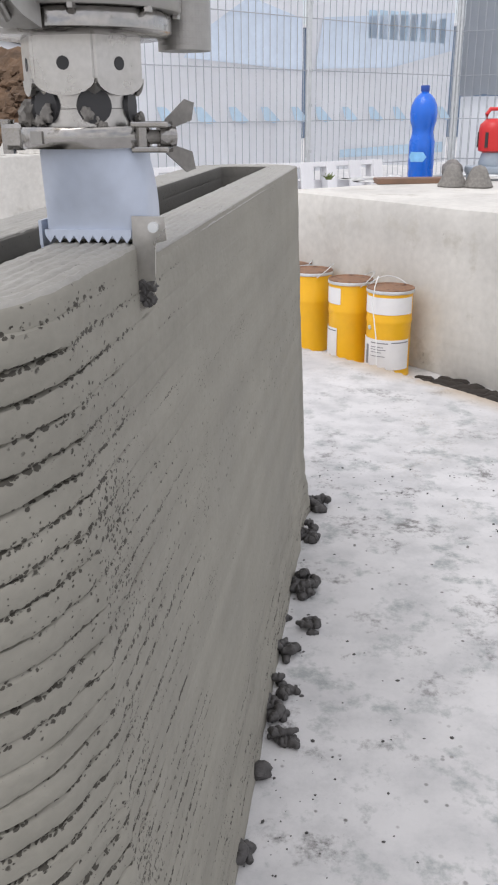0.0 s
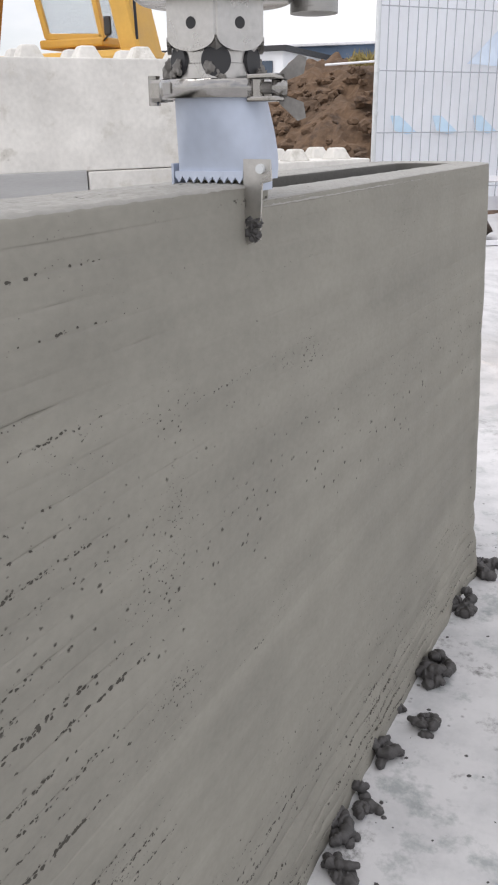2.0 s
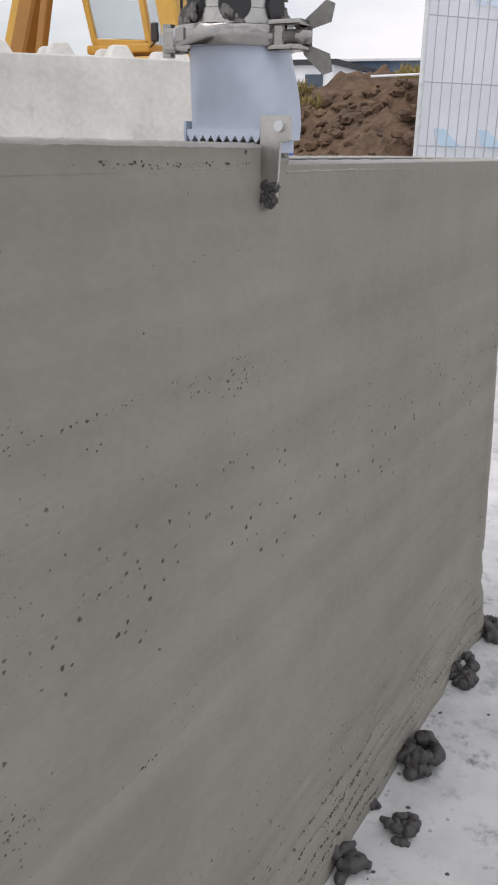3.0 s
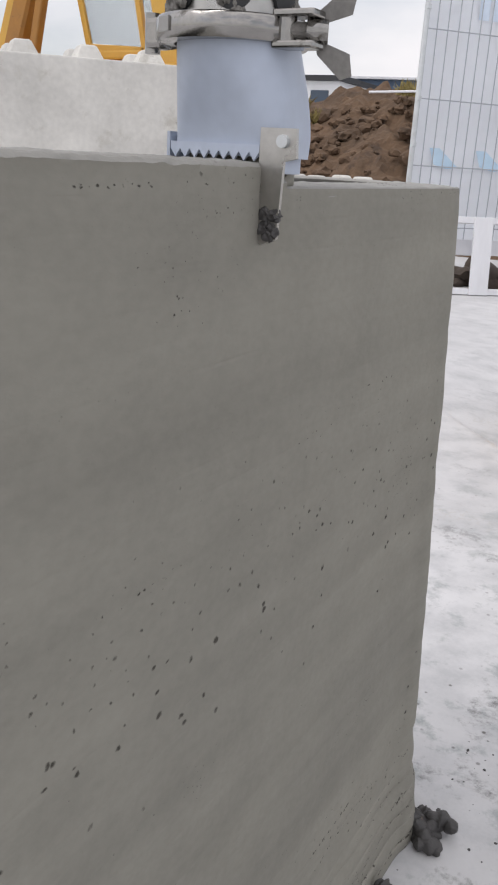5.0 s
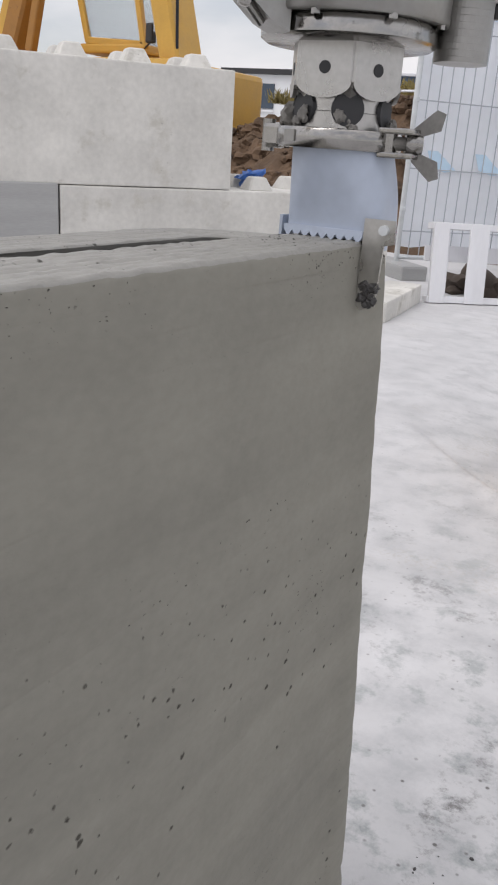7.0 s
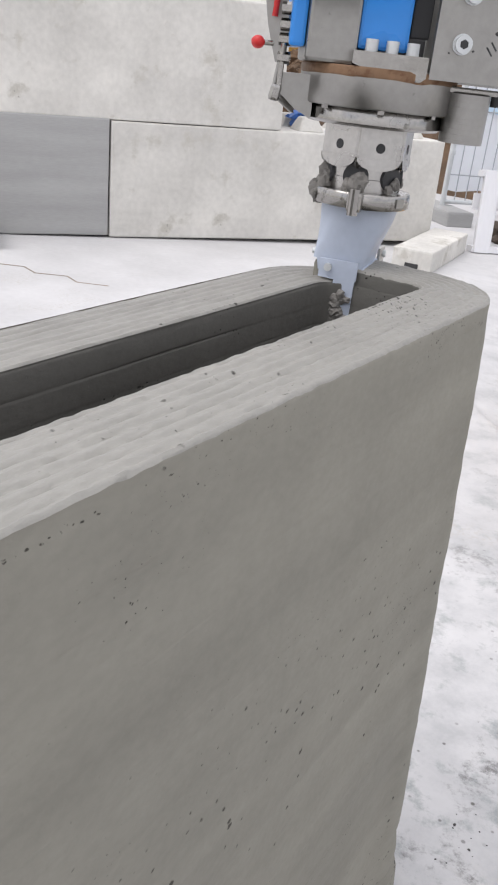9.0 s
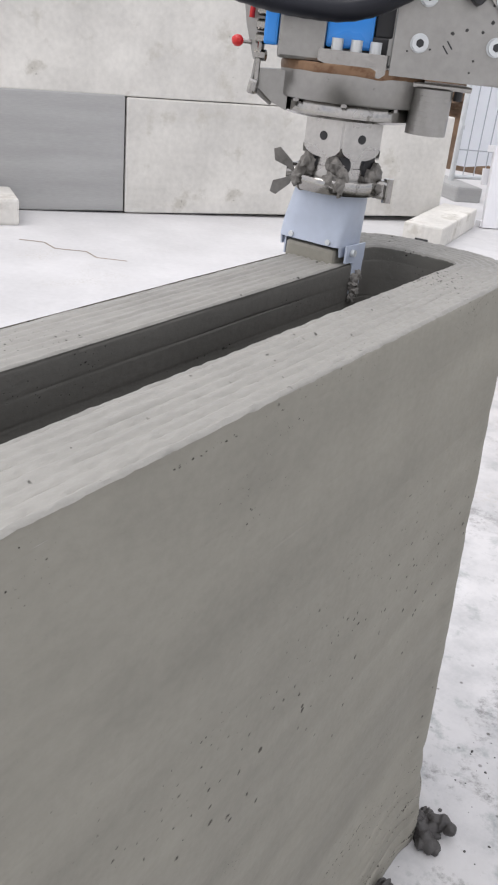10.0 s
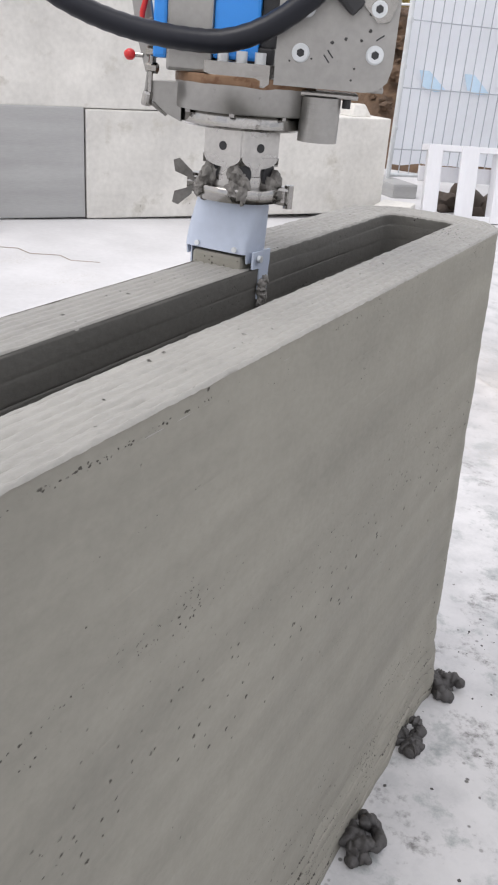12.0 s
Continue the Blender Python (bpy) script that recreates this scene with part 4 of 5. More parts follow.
def bars(x0, x1, z, h, n, seed, material):
    r2 = random.Random(seed)
    out, x = [], x0
    w = (x1 - x0) / n
    for k in range(n):
        a, hh = x0 + w * k, h * (0.75 + 0.25 * r2.random())
        out.append(([(a, z), (a + w * 0.74, z), (a + w * 0.74, z + hh), (a, z + hh)], material))
    return out


fence_panel(0.0, 2.5, FX, FY, FA, M_SHEET, 0.22, 2.3, "galvanised mesh fence panel with a white banner behind it",
            arrows(0.16, 6, 0.86) + [([(0.9, 1.35), (2.4, 1.28), (2.4, 1.75), (1.7, 1.9), (1.2, 1.62)], M_PRINT_PALE)] + bars(0.45, 1.05, 1.86, 0.16, 5, 2, M_PRINT_PALE))
fence_panel(2.5, 2.5, FX, FY, FA, M_SHEET, 0.30, 2.3, "galvanised mesh fence panel with a white banner behind it",
            arrows(0.1, 6, 0.86) + [([(0.1, 1.30), (1.3, 1.34), (2.4, 1.55), (2.4, 1.95), (1.2, 1.86), (0.2, 1.78)], M_PRINT_PALE)]
            + bars(0.9, 2.3, 1.62, 0.30, 8, 5, M_PRINT_BLUE) + [([(0.5, 0.42), (2.35, 0.42), (2.35, 0.54), (0.5, 0.5)], M_PRINT_BLUE)])
GX, GY = FX + 5 * FC, FY + 5 * FS
fence_panel(0.02, 2.5, GX, GY, -18.0, M_SHEET_GREY, 1.06, 2.3, "galvanised mesh fence panel with a grey banner behind it", [])
fence_panel(0.02, 2.5, GX + 0.02, GY + 0.08, -18.0, M_SHEET, 0.2, 1.05, "galvanised mesh fence panel with a white lower banner", [])


# ---- white pallets leaning at the fence ----
def white_pallet(x, y, rz, label):
    e = thing("white_pallet", x, y, ground_z(x, y) - 0.002, rz, label, "pallet", "white pallets at the fence", rx=-7)
    L, Hh = 1.15, 0.50
    for z in (0.022, Hh - 0.02):
        part("rail", box((L / 2, 0, z), (L, 0.09, 0.04), bev=0.004), M_WHITE, e)
    for k in range(5):
        part("slat", box((0.06 + (L - 0.12) * k / 4, -0.05, Hh / 2), (0.10 if k % 2 == 0 else 0.13, 0.018, Hh), bev=0.003), M_WHITE, e)
    for k in range(3):
        part("block", box((0.08 + (L - 0.16) * k / 2, 0.0, Hh / 2), (0.09, 0.08, Hh - 0.08), bev=0.004), M_WHITE, e)
    part("back_board", box((L / 2, 0.06, Hh * 0.62), (L, 0.016, 0.10), bev=0.003), M_WHITE, e)
    return e


white_pallet(-1.575, 6.58, 41, "white painted timber pallet on edge before the fence")
white_pallet(-0.69, 7.35, 41, "white painted timber pallet on edge before the fence")
bm = bmesh.new()
for k in range(60):
    u = rng.random() * 2.6
    lump(bm, (-1.66 + 0.745 * u + 0.10 * rng.random(), 6.92 + 0.667 * u + 0.25 * rng.random(), 0.02 + 0.10 * rng.random()), 0.05 + 0.07 * rng.random(), k, 2, 0.5, (1, 1, 0.7))
spoil = part("dark_soil_strip", bm, mat("dark damp soil", (0.06, 0.045, 0.035), 0.95, var=0.4, scale=6, fine=40, bump=0.6), smooth=True)
tagged(spoil, "dark damp soil heaped under the fence", "soil", kind="stuff")


# ---- soil mound ----
def build_mound():
    bm = bmesh.new()
    nx, ny = 150, 90
    x0, x1, y0, y1 = -9.0, -1.4, 9.2, 15.5
    g = []
    for j in range(ny + 1):
        row = []
        for i in range(nx + 1):
            x, y = x0 + (x1 - x0) * i / nx, y0 + (y1 - y0) * j / ny
            t = (y - y0) / (y1 - y0)
            ridge = math.sin(math.pi * min(max(t * 1.02, 0), 1)) ** 0.75
            prof = 1.78 + 0.24 * min(x + 4.0, 0.5) + 0.2 * noise.noise(Vector((x * 0.7, y * 0.5, 0)))
            edge = min(max((x - x0) / 1.2, 0), 1) * min(max((x1 - x) / 2.0, 0), 1)
            z = prof * ridge * edge + (0.16 * noise.noise(Vector((x * 2.6, y * 2.6, 3))) + 0.10 * noise.noise(Vector((x * 6.5, y * 6.5, 7))) + 0.05 * noise.noise(Vector((x * 14, y * 14, 1)))) * edge * ridge ** 0.3
            row.append(bm.verts.new((x, y, z - 0.05)))
        g.append(row)
    for a, b in zip(g, g[1:]):
        for i in range(nx):
            bm.faces.new((a[i], a[i + 1], b[i + 1], b[i]))
    return tagged(part("soil_mound", bm, M_SOIL), "heap of brown clay soil with dry grass behind the fence", "soil heap")


build_mound()


def grass_tuft(x, y, z, n, h, seed):
    r2 = random.Random(seed)
    bm = bmesh.new()
    for k in range(n):
        a = r2.random() * 360
        m = pose((r2.random() - 0.5) * 0.45, (r2.random() - 0.5) * 0.3, 0, (r2.random() - 0.5) * 60, (r2.random() - 0.5) * 60, a)
        hh = h * (0.5 + r2.random())
        bm.faces.new([bm.verts.new(m @ Vector(p)) for p in ((-0.005, 0, 0), (0.005, 0, 0), (0.004, 0.03, hh * 0.7), (0, 0.07, hh))])
    ob = part("grass_tuft", bm, M_GRASS)
    ob.location = (x, y, z)
    return tagged(ob, "dry yellow-green grass tuft on the soil heap", "grass", "tufts on the heap")


for k, (x, y, z) in enumerate(((-3.05, 11.0, 1.62), (-3.4, 10.8, 1.42), (-2.75, 10.9, 1.5), (-4.9, 11.0, 1.1), (-5.3, 11.3, 1.3))):
    grass_tuft(x, y, z + 0.12, 220, 0.13, k)
bm = bmesh.new()
for k in range(420):
    x, y = -7.0 + 6.0 * rng.random(), 9.6 + 1.6 * rng.random()
    t = (y - 9.2) / 6.3
    lump(bm, (x, y, (1.74 + 0.24 * min(x + 4, 0.5)) * math.sin(math.pi * t) ** 0.75 - 0.02), 0.03 + 0.09 * rng.random() ** 2, k, 2, 0.6, (1, 0.8, 0.7), 90 * rng.random())
clods = part("soil_clods", bm, M_SOIL)
tagged(clods, "loose clods of brown clay on the heap", "soil", kind="stuff")
stake = part("marker_stick", cyl((-3.6, 9.9, 1.50), (-2.75, 9.9, 1.52), 0.012, n=8), M_WHITE)
tagged(stake, "thin pale stick poking from the soil heap", "stick")
bag = part("plastic_bag", lump(bmesh.new(), (0, 0, 0.05), 0.075, 4, 3, 0.8, (1.1, 0.8, 0.75)), M_BLUEBAG, smooth=False)
pb = BA + BD * 1.83 - BN * 0.30
bag.location = (pb.x, pb.y, 0.63)
tagged(bag, "crumpled blue plastic bag on the lower block", "plastic bag")

# ---- far buildings ----
hall = thing("industrial_hall", -9.0, 34.0, 0.0, 8, "long low hall with blue-grey cladding behind the soil heap", "building")
part("wall", box((5, 4, 1.92), (28, 8, 3.84)), M_ROOF, hall)
part("roof", box((5, 4, 3.89), (28.4, 8.4, 0.10), bev=0.02), M_WHITE, hall)
for k in range(18):
    part("cladding_rib", box((-8.5 + 1.5 * k, -0.03, 1.9), (0.08, 0.06, 3.8)), M_ROOF, hall)
house = thing("white_house", -14.3, 27.0, 0.0, 4, "white rendered house with a dark window and flat dark roof edge", "house")
part("wall", box((0, 3, 1.6), (4.2, 6, 3.2)), M_HOUSE, house)
part("roof", box((0, 3, 3.28), (4.5, 6.3, 0.16)), M_DARK, house)
for wx in (1.45, -0.6):
    wnd = part("window", box((wx, -0.01, 2.55), (0.6, 0.08, 0.75)), M_PANE, house)
    part("frame", box((wx, -0.03, 2.10), (0.7, 0.1, 0.06)), M_WHITE, wnd)

# ---- excavator ----
EK = 1.25


def ex(x9, z9, dy=0.0):
    """Side view of the machine, laid at its distance behind the stack."""
    x9 -= 0.25
    return Vector((0.25 + (x9 - 0.25) * EK, 1.314 + 7.69 * EK + dy, 0.814 + (z9 - 0.814) * EK))


EC = ex(-5.9, 0.814)
exc = thing("excavator", EC.x, EC.y, 0.0, 0, "yellow excavator with a glazed cab parked behind the block stack", "excavator")


def exl(x9, z9, dy=0.0):
    return ex(x9, z9, dy) - Vector((EC.x, EC.y, 0))


def bar3(name, pts, w, t, material, label="", parent=None):
    bm = bmesh.new()
    for p, q in zip(pts, pts[1:]):
        d = q - p
        m = Matrix.Translation((p + q) / 2) @ d.to_track_quat("Z", "Y").to_matrix().to_4x4() @ Matrix.Diagonal((w, t, d.length + w * 0.5, 1))
        bmesh.ops.create_cube(bm, size=1.0, matrix=m)
    bmesh.ops.bevel(bm, geom=bm.edges[:], offset=min(w, t) * 0.12, segments=1, affect="EDGES")
    return part(name, bm, material, parent or exc, label)


part("undercarriage", box((0, 0.2, 0.55), (2.6, 2.2, 0.5), bev=0.1), M_DARK, exc)
for dy in (-0.9, 1.3):
    bm = bmesh.new()
    cy(bm, (-1.3, dy - 0.22, 0.42), (-1.3, dy + 0.22, 0.42), 0.42, n=24)
    cy(bm, (1.3, dy - 0.22, 0.42), (1.3, dy + 0.22, 0.42), 0.42, n=24)
    bx(bm, (0, dy, 0.42), (2.6, 0.44, 0.84))
    part("track", bm, M_DARK, exc, "black crawler track")
part("body", box((0.0, 0.4, 1.35), (2.8, 2.2, 0.95), bev=0.08), M_CAB, exc)
cab = part("cab", box(exl(-5.98, 1.76) + Vector((0, 0.5, 0)), (1.10, 1.1, 0.12), bev=0.03), M_CAB, exc, "yellow cab sill")
for p, q in (((-5.55, 1.78), (-5.80, 2.95)), ((-6.32, 1.84), (-6.62, 2.95)), ((-5.80, 2.95), (-6.62, 2.95)), ((-6.32, 1.84), (-5.57, 1.80))):
    for dy in (0.0, 1.0):
        bar3("cab_post", [exl(*p, dy), exl(*q, dy)], 0.085, 0.085, M_CAB, parent=cab)
for dy in (0.01, 1.0):
    bm = bmesh.new()
    bm.faces.new([bm.verts.new(exl(x, z, dy)) for x, z in ((-5.60, 1.84), (-6.30, 1.88), (-6.58, 2.9), (-5.83, 2.9))])
    bmesh.ops.solidify(bm, geom=bm.faces[:], thickness=0.006)
    pane = part("pane", bm, M_GLASS, cab, "clear cab glass")
    pane.visible_shadow = False
for x9 in (-6.02, -5.92, -6.2):
    bar3("lever", [exl(x9, 1.82, 0.5), exl(x9 - 0.06, 2.6, 0.5)], 0.05, 0.12, M_SEAT, parent=cab)
part("seat", box(exl(-6.05, 1.95, 0.55), (0.45, 0.45, 0.16), bev=0.04), M_DARK, cab)
boom = bar3("boom", [exl(-4.92, 1.60, -0.25), exl(-5.18, 2.6, -0.25), exl(-5.5, 3.6, -0.2)], 0.56, 0.30, M_CAB, "yellow boom")
bar3("rod", [exl(-4.93, 1.66, -0.50), exl(-5.14, 2.7, -0.50)], 0.05, 0.05, M_CHROME, parent=boom)
bar3("hose", [exl(-4.84, 1.72, -0.5), exl(-4.88, 2.7, -0.5)], 0.03, 0.03, M_BLACK, parent=boom)
arm = bar3("arm", [exl(-7.20, 1.66, -0.3), exl(-6.92, 2.4, -0.3), exl(-6.75, 3.2, -0.3)], 0.38, 0.30, M_ARM, "orange brown arm")
bar3("cylinder", [exl(-6.78, 1.7, -0.5), exl(-6.62, 2.35, -0.5)], 0.13, 0.13, M_ARM, parent=arm)
bar3("arm_edge", [exl(-7.36, 1.75, -0.32), exl(-7.07, 2.5, -0.32)], 0.06, 0.32, M_CAB, parent=arm)
part("mirror", box(exl(-5.43, 1.90, -0.1), (0.11, 0.05, 0.24), bev=0.03), M_DARK, exc, "black wing mirror")
part("mirror_arm", cyl(exl(-5.43, 1.80, -0.1), exl(-5.56, 1.76, 0), 0.012, n=8), M_DARK, exc)

# ---- the printing head ----
head = thing("printing_head", 0, 0, 0, label="steel concrete printing head with a rotating nozzle over the wall", category="printer head")
# local origin: on the nozzle's axis, level with the top of the layer being laid
TURN = pose(0, 0, 0, 0, 0, 24)


def at(u, v, w):
    """A point of the bracket's frame: u along its cheek, v away from it, w up."""
    return TURN @ Vector((u, v, w))


def turned(bm):
    bmesh.ops.transform(bm, matrix=TURN, verts=bm.verts[:])
    return bm


part("bearing_flange", lathe([(0.030, 0.1235), (0.058, 0.1240), (0.0615, 0.1265), (0.0615, 0.1355), (0.060, 0.1375), (0.02, 0.1380)], 64), M_STEEL, head, smooth=True)
housing = part("bearing_housing", lathe([(0.050, 0.1380), (0.0665, 0.1382), (0.0680, 0.1400), (0.0680, 0.1630), (0.064, 0.1635), (0.02, 0.164)], 64), M_STEEL_D, head, "dull grey round housing", True)
part("rust_rim", lathe([(0.0672, 0.1625), (0.0685, 0.1632), (0.0685, 0.1680), (0.0670, 0.1700), (0.03, 0.1702)], 64), M_RUST, housing, "rust brown upper rim", True)
bm = bmesh.new()
hi, lo = [], []
for k in range(96):
    a = 2 * math.pi * k / 96
    drop = 0.0008 + 0.0022 * max(0, noise.noise(Vector((math.cos(a) * 2.2, math.sin(a) * 2.2, 1)))) + 0.0016 * max(0, noise.noise(Vector((math.cos(a) * 5, math.sin(a) * 5, 4))))
    hi.append(bm.verts.new((0.0683 * math.cos(a), 0.0683 * math.sin(a), 0.1632)))
    lo.append(bm.verts.new((0.0683 * math.cos(a), 0.0683 * math.sin(a), 0.1632 - drop)))
for k in range(96):
    bm.faces.new((lo[k], lo[(k + 1) % 96], hi[(k + 1) % 96], hi[k]))
part("rust_stain", bm, M_RUST, housing, "brown rust streaks", True)
for a in range(20, 380, 45):
    x, y = 0.064 * math.cos(radians(a)), 0.064 * math.sin(radians(a))
    part("bolt", cyl((x, y, 0.1355), (x, y, 0.1395), 0.0032, n=6), M_STEEL, housing)
part("ear", turned(prism([(-0.087, 0.159), (-0.058, 0.160), (-0.058, 0.125), (-0.072, 0.131), (-0.087, 0.143)], 0.030, m=Matrix.Translation((0, -0.012, 0)))), M_STEEL_D, head, "grey steel ear")
drv = part("motor_can", cyl(at(0.074, -0.030, 0.1185), at(0.074, -0.030, 0.158), 0.0188, n=48), M_STEEL_D, head, "small scored steel can")
for k in range(8):
    c = at(0.074, -0.030, 0.1215 + 0.0043 * k)
    part("score_ring", shifted(lathe([(0.0188, 0), (0.01893, 0.0004), (0.0188, 0.0008)], 40, close=False), c), M_STEEL_D, drv)
part("cap_plate", turned(box((0.072, -0.012, 0.1605), (0.072, 0.056, 0.005), bev=0.0015)), M_STEEL, head)
part("stop_pin", cyl(at(0.098, -0.03, 0.150), at(0.098, -0.03, 0.160), 0.004, n=12), M_DARK, head)

# bent bracket: cheek, floor and bright front plate
cheek = part("bracket_cheek", turned(prism([(0.030, 0.166), (0.112, 0.166), (0.124, 0.169), (0.131, 0.176), (0.134, 0.188), (0.134, 0.32), (0.030, 0.32)], 0.007, m=Matrix.Translation((0, -0.058, 0)))), M_STEEL_D, head,
             "scratched grey steel bracket plate")
way = TURN.to_3x3() @ Vector((0, -1, 0))
for u, w in ((0.052, 0.194), (0.117, 0.197), (0.054, 0.230), (0.116, 0.233)):
    q = at(u, -0.0615, w)
    bolt = part("bolt", cyl(q, q + way * 0.007, 0.0068, n=24), M_ZINC, cheek, "bright socket head bolt")
    part("washer", cyl(q, q + way * 0.0016, 0.0079, n=24), M_ZINC, bolt)
    part("socket", cyl(q + way * 0.0066, q + way * 0.0073, 0.0036, n=6), M_DARK, bolt)
for k in range(12):
    q = at(0.036 + 0.09 * rng.random(), -0.0618, 0.170 + 0.07 * rng.random())
    part("mortar_spot", lump(bmesh.new(), q, 0.0009 + 0.0011 * rng.random(), k, 2, 0.5, (1, 0.3, 0.8)), M_CLUMP, cheek, smooth=True)
for u, w, a in ((0.075, 0.191, 50), (0.078, 0.195, 50), (0.120, 0.211, -35)):
    part("scratch", turned(box((u, -0.0616, w), (0.008, 0.0006, 0.0012), (0, a, 0))), M_DARK, cheek)
part("corner_tab", turned(prism([(0.098, 0.240), (0.116, 0.222), (0.126, 0.224), (0.131, 0.238), (0.131, 0.30), (0.100, 0.30)], 0.004, m=Matrix.Translation((0, -0.0640, 0)))), M_STEEL, cheek, "bright curved corner tab")
part("bracket_floor", turned(box((0.075, -0.003, 0.1685), (0.108, 0.105, 0.005), bev=0.0015)), M_STEEL_D, head)
part("bracket_back", turned(box((0.080, 0.052, 0.235), (0.108, 0.007, 0.14), bev=0.002)), M_STEEL_D, head)
front = part("front_plate", turned(prism([(-0.032, 0.172), (-0.032, 0.1815), (0.0285, 0.1815), (0.0285, 0.166), (0.024, 0.1625), (-0.006, 0.1640)], 0.036, m=pose(0, -0.046, 0, 0, 0, -6))), M_STEEL, head, "bright machined front plate")
for u in (-0.018, -0.001, 0.016):
    part("bolt", cyl(at(u, -0.050, 0.1805), at(u, -0.050, 0.191), 0.0052, n=20), M_ZINC, front)
part("cable_block", turned(box((0.012, -0.034, 0.188), (0.030, 0.016, 0.014), bev=0.0015)), M_DARK, head, "black cable block")
part("cable_block", turned(box((0.022, -0.030, 0.225), (0.016, 0.018, 0.06), bev=0.0015)), M_DARK, head, "black cable block")

# grey body and blue covers above the housing
part("column", lathe([(0.030, 0.170), (0.036, 0.173), (0.036, 0.26), (0.031, 0.29), (0.031, 0.46)], 40), M_STEEL_D, head, "grey steel feed tube", True)
part("gear_body", turned(box((-0.050, -0.012, 0.232), (0.042, 0.070, 0.124), bev=0.003)), M_STEEL_D, head, "grey cast gear body")
part("blue_cover", turned(box((-0.078, -0.014, 0.247), (0.013, 0.056, 0.135), bev=0.003)), M_BLUE, head, "bright blue cover plate")
part("blue_cover", turned(box((-0.008, -0.038, 0.247), (0.042, 0.012, 0.128), bev=0.003)), M_BLUE, head, "bright blue cover plate")

# toggle latch with red knob
latch = part("toggle_latch", turned(prism([(-0.117, 0.235), (-0.100, 0.24), (-0.092, 0.20), (-0.093, 0.174), (-0.101, 0.172), (-0.110, 0.200)], 0.005, m=Matrix.Translation((0, -0.042, 0)))), M_STEEL_D, head, "steel toggle latch")
part("latch_rod", cyl(at(-0.0955, -0.047, 0.150), at(-0.0945, -0.047, 0.190), 0.0024, n=10), M_STEEL, latch)
part("latch_rod", cyl(at(-0.100, -0.047, 0.150), at(-0.096, -0.047, 0.182), 0.0016, n=8), M_STEEL_D, latch)
part("latch_hook", turned(box((-0.098, -0.046, 0.149), (0.009, 0.010, 0.014), (0, 10, 0), 0.003)), M_STEEL, latch)
part("latch_arm", cyl(at(-0.096, -0.040, 0.146), at(-0.084, -0.030, 0.136), 0.003, n=10), M_STEEL_D, latch)
for w in (0.176, 0.190, 0.201, 0.213):
    part("latch_nut", cyl(at(-0.099, -0.046, w), at(-0.0885, -0.046, w), 0.0048, n=6), M_STEEL, latch)
part("lever_arm", cyl(at(-0.104, -0.044, 0.186), at(-0.113, -0.046, 0.186), 0.0022, n=10), M_STEEL, latch)
part("red_cable", tube([at(-0.104, -0.050, 0.206), at(-0.103, -0.051, 0.222), at(-0.099, -0.050, 0.238), at(-0.097, -0.048, 0.262)], 0.0026, 10), M_RED, latch, "short red cable", True)
part("knob", lump(bmesh.new(), at(-0.1165, -0.047, 0.186), 0.0052, 1, 3, 0.05, (1.15, 1, 1)), M_RED, latch, "red ball knob", True)

for ob in [latch, *latch.children]:
    ob.data.transform(pose(0, 0, 0, 0, 0, -12) @ Matrix.Translation(at(0.015, 0, -0.006)))

# hanging hose with wrap
pts = []
for k in range(46):
    u = -0.215 + 0.300 * k / 45
    d = u + 0.030
    pts.append(at(u, -0.092, 0.1965 + (1.3 * d * d + 18 * d ** 4 if d < 0 else 5.2 * d * d)))
hose = part("hose", tube(pts, 0.0094, 16, ribs=0.05), M_BLACK, head, "black wrapped hose loop", True)
part("hose_clip", turned(box((0.086, -0.074, 0.242), (0.034, 0.018, 0.016), (0, 40, 0), 0.004)), M_DARK, head)

# robot wrist that carries the head; unseen, added to shade the head's top
part("wrist", lathe([(0.03, 0.36), (0.075, 0.37), (0.085, 0.39), (0.085, 0.60), (0.07, 0.62)], 40), M_STEEL_D, head, smooth=True)

# ---- the nozzle that turns under the head ----
# local frame: travels along +y, its right-hand side is +x
nozzle = part("nozzle", lathe([(0.0330, 0.060), (0.0330, 0.080), (0.0325, 0.0805), (0.0325, 0.102), (0.034, 0.1025)], 40, close=False), M_STEEL_B, head, "stainless nozzle neck with side ports", True)
hexa = bmesh.new()
hex_pts = []
for k in range(6):
    a = radians(60 * k)
    hex_pts.append((0.042 * math.cos(a), 0.042 * math.sin(a)))
ring_lo = [hexa.verts.new((x, y, 0.097)) for x, y in hex_pts]
ring_hi = [hexa.verts.new((x, y, 0.1250)) for x, y in hex_pts]
top_in = [hexa.verts.new((x * 0.5, y * 0.5, 0.1250)) for x, y in hex_pts]
low_in = [hexa.verts.new((x * 0.82, y * 0.80, 0.089)) for x, y in hex_pts]
for k in range(6):
    j = (k + 1) % 6
    hexa.faces.new((ring_lo[k], ring_lo[j], ring_hi[j], ring_hi[k]))
    hexa.faces.new((ring_hi[k], ring_hi[j], top_in[j], top_in[k]))
    hexa.faces.new((low_in[k], low_in[j], ring_lo[j], ring_lo[k]))
bmesh.ops.bevel(hexa, geom=[e for e in hexa.edges if abs(e.verts[0].co.z - e.verts[1].co.z) > 0.02], offset=0.002, segments=2, affect="EDGES")
octo = part("faceted_collar", hexa, M_STEEL_B, nozzle, "six-sided stainless collar")
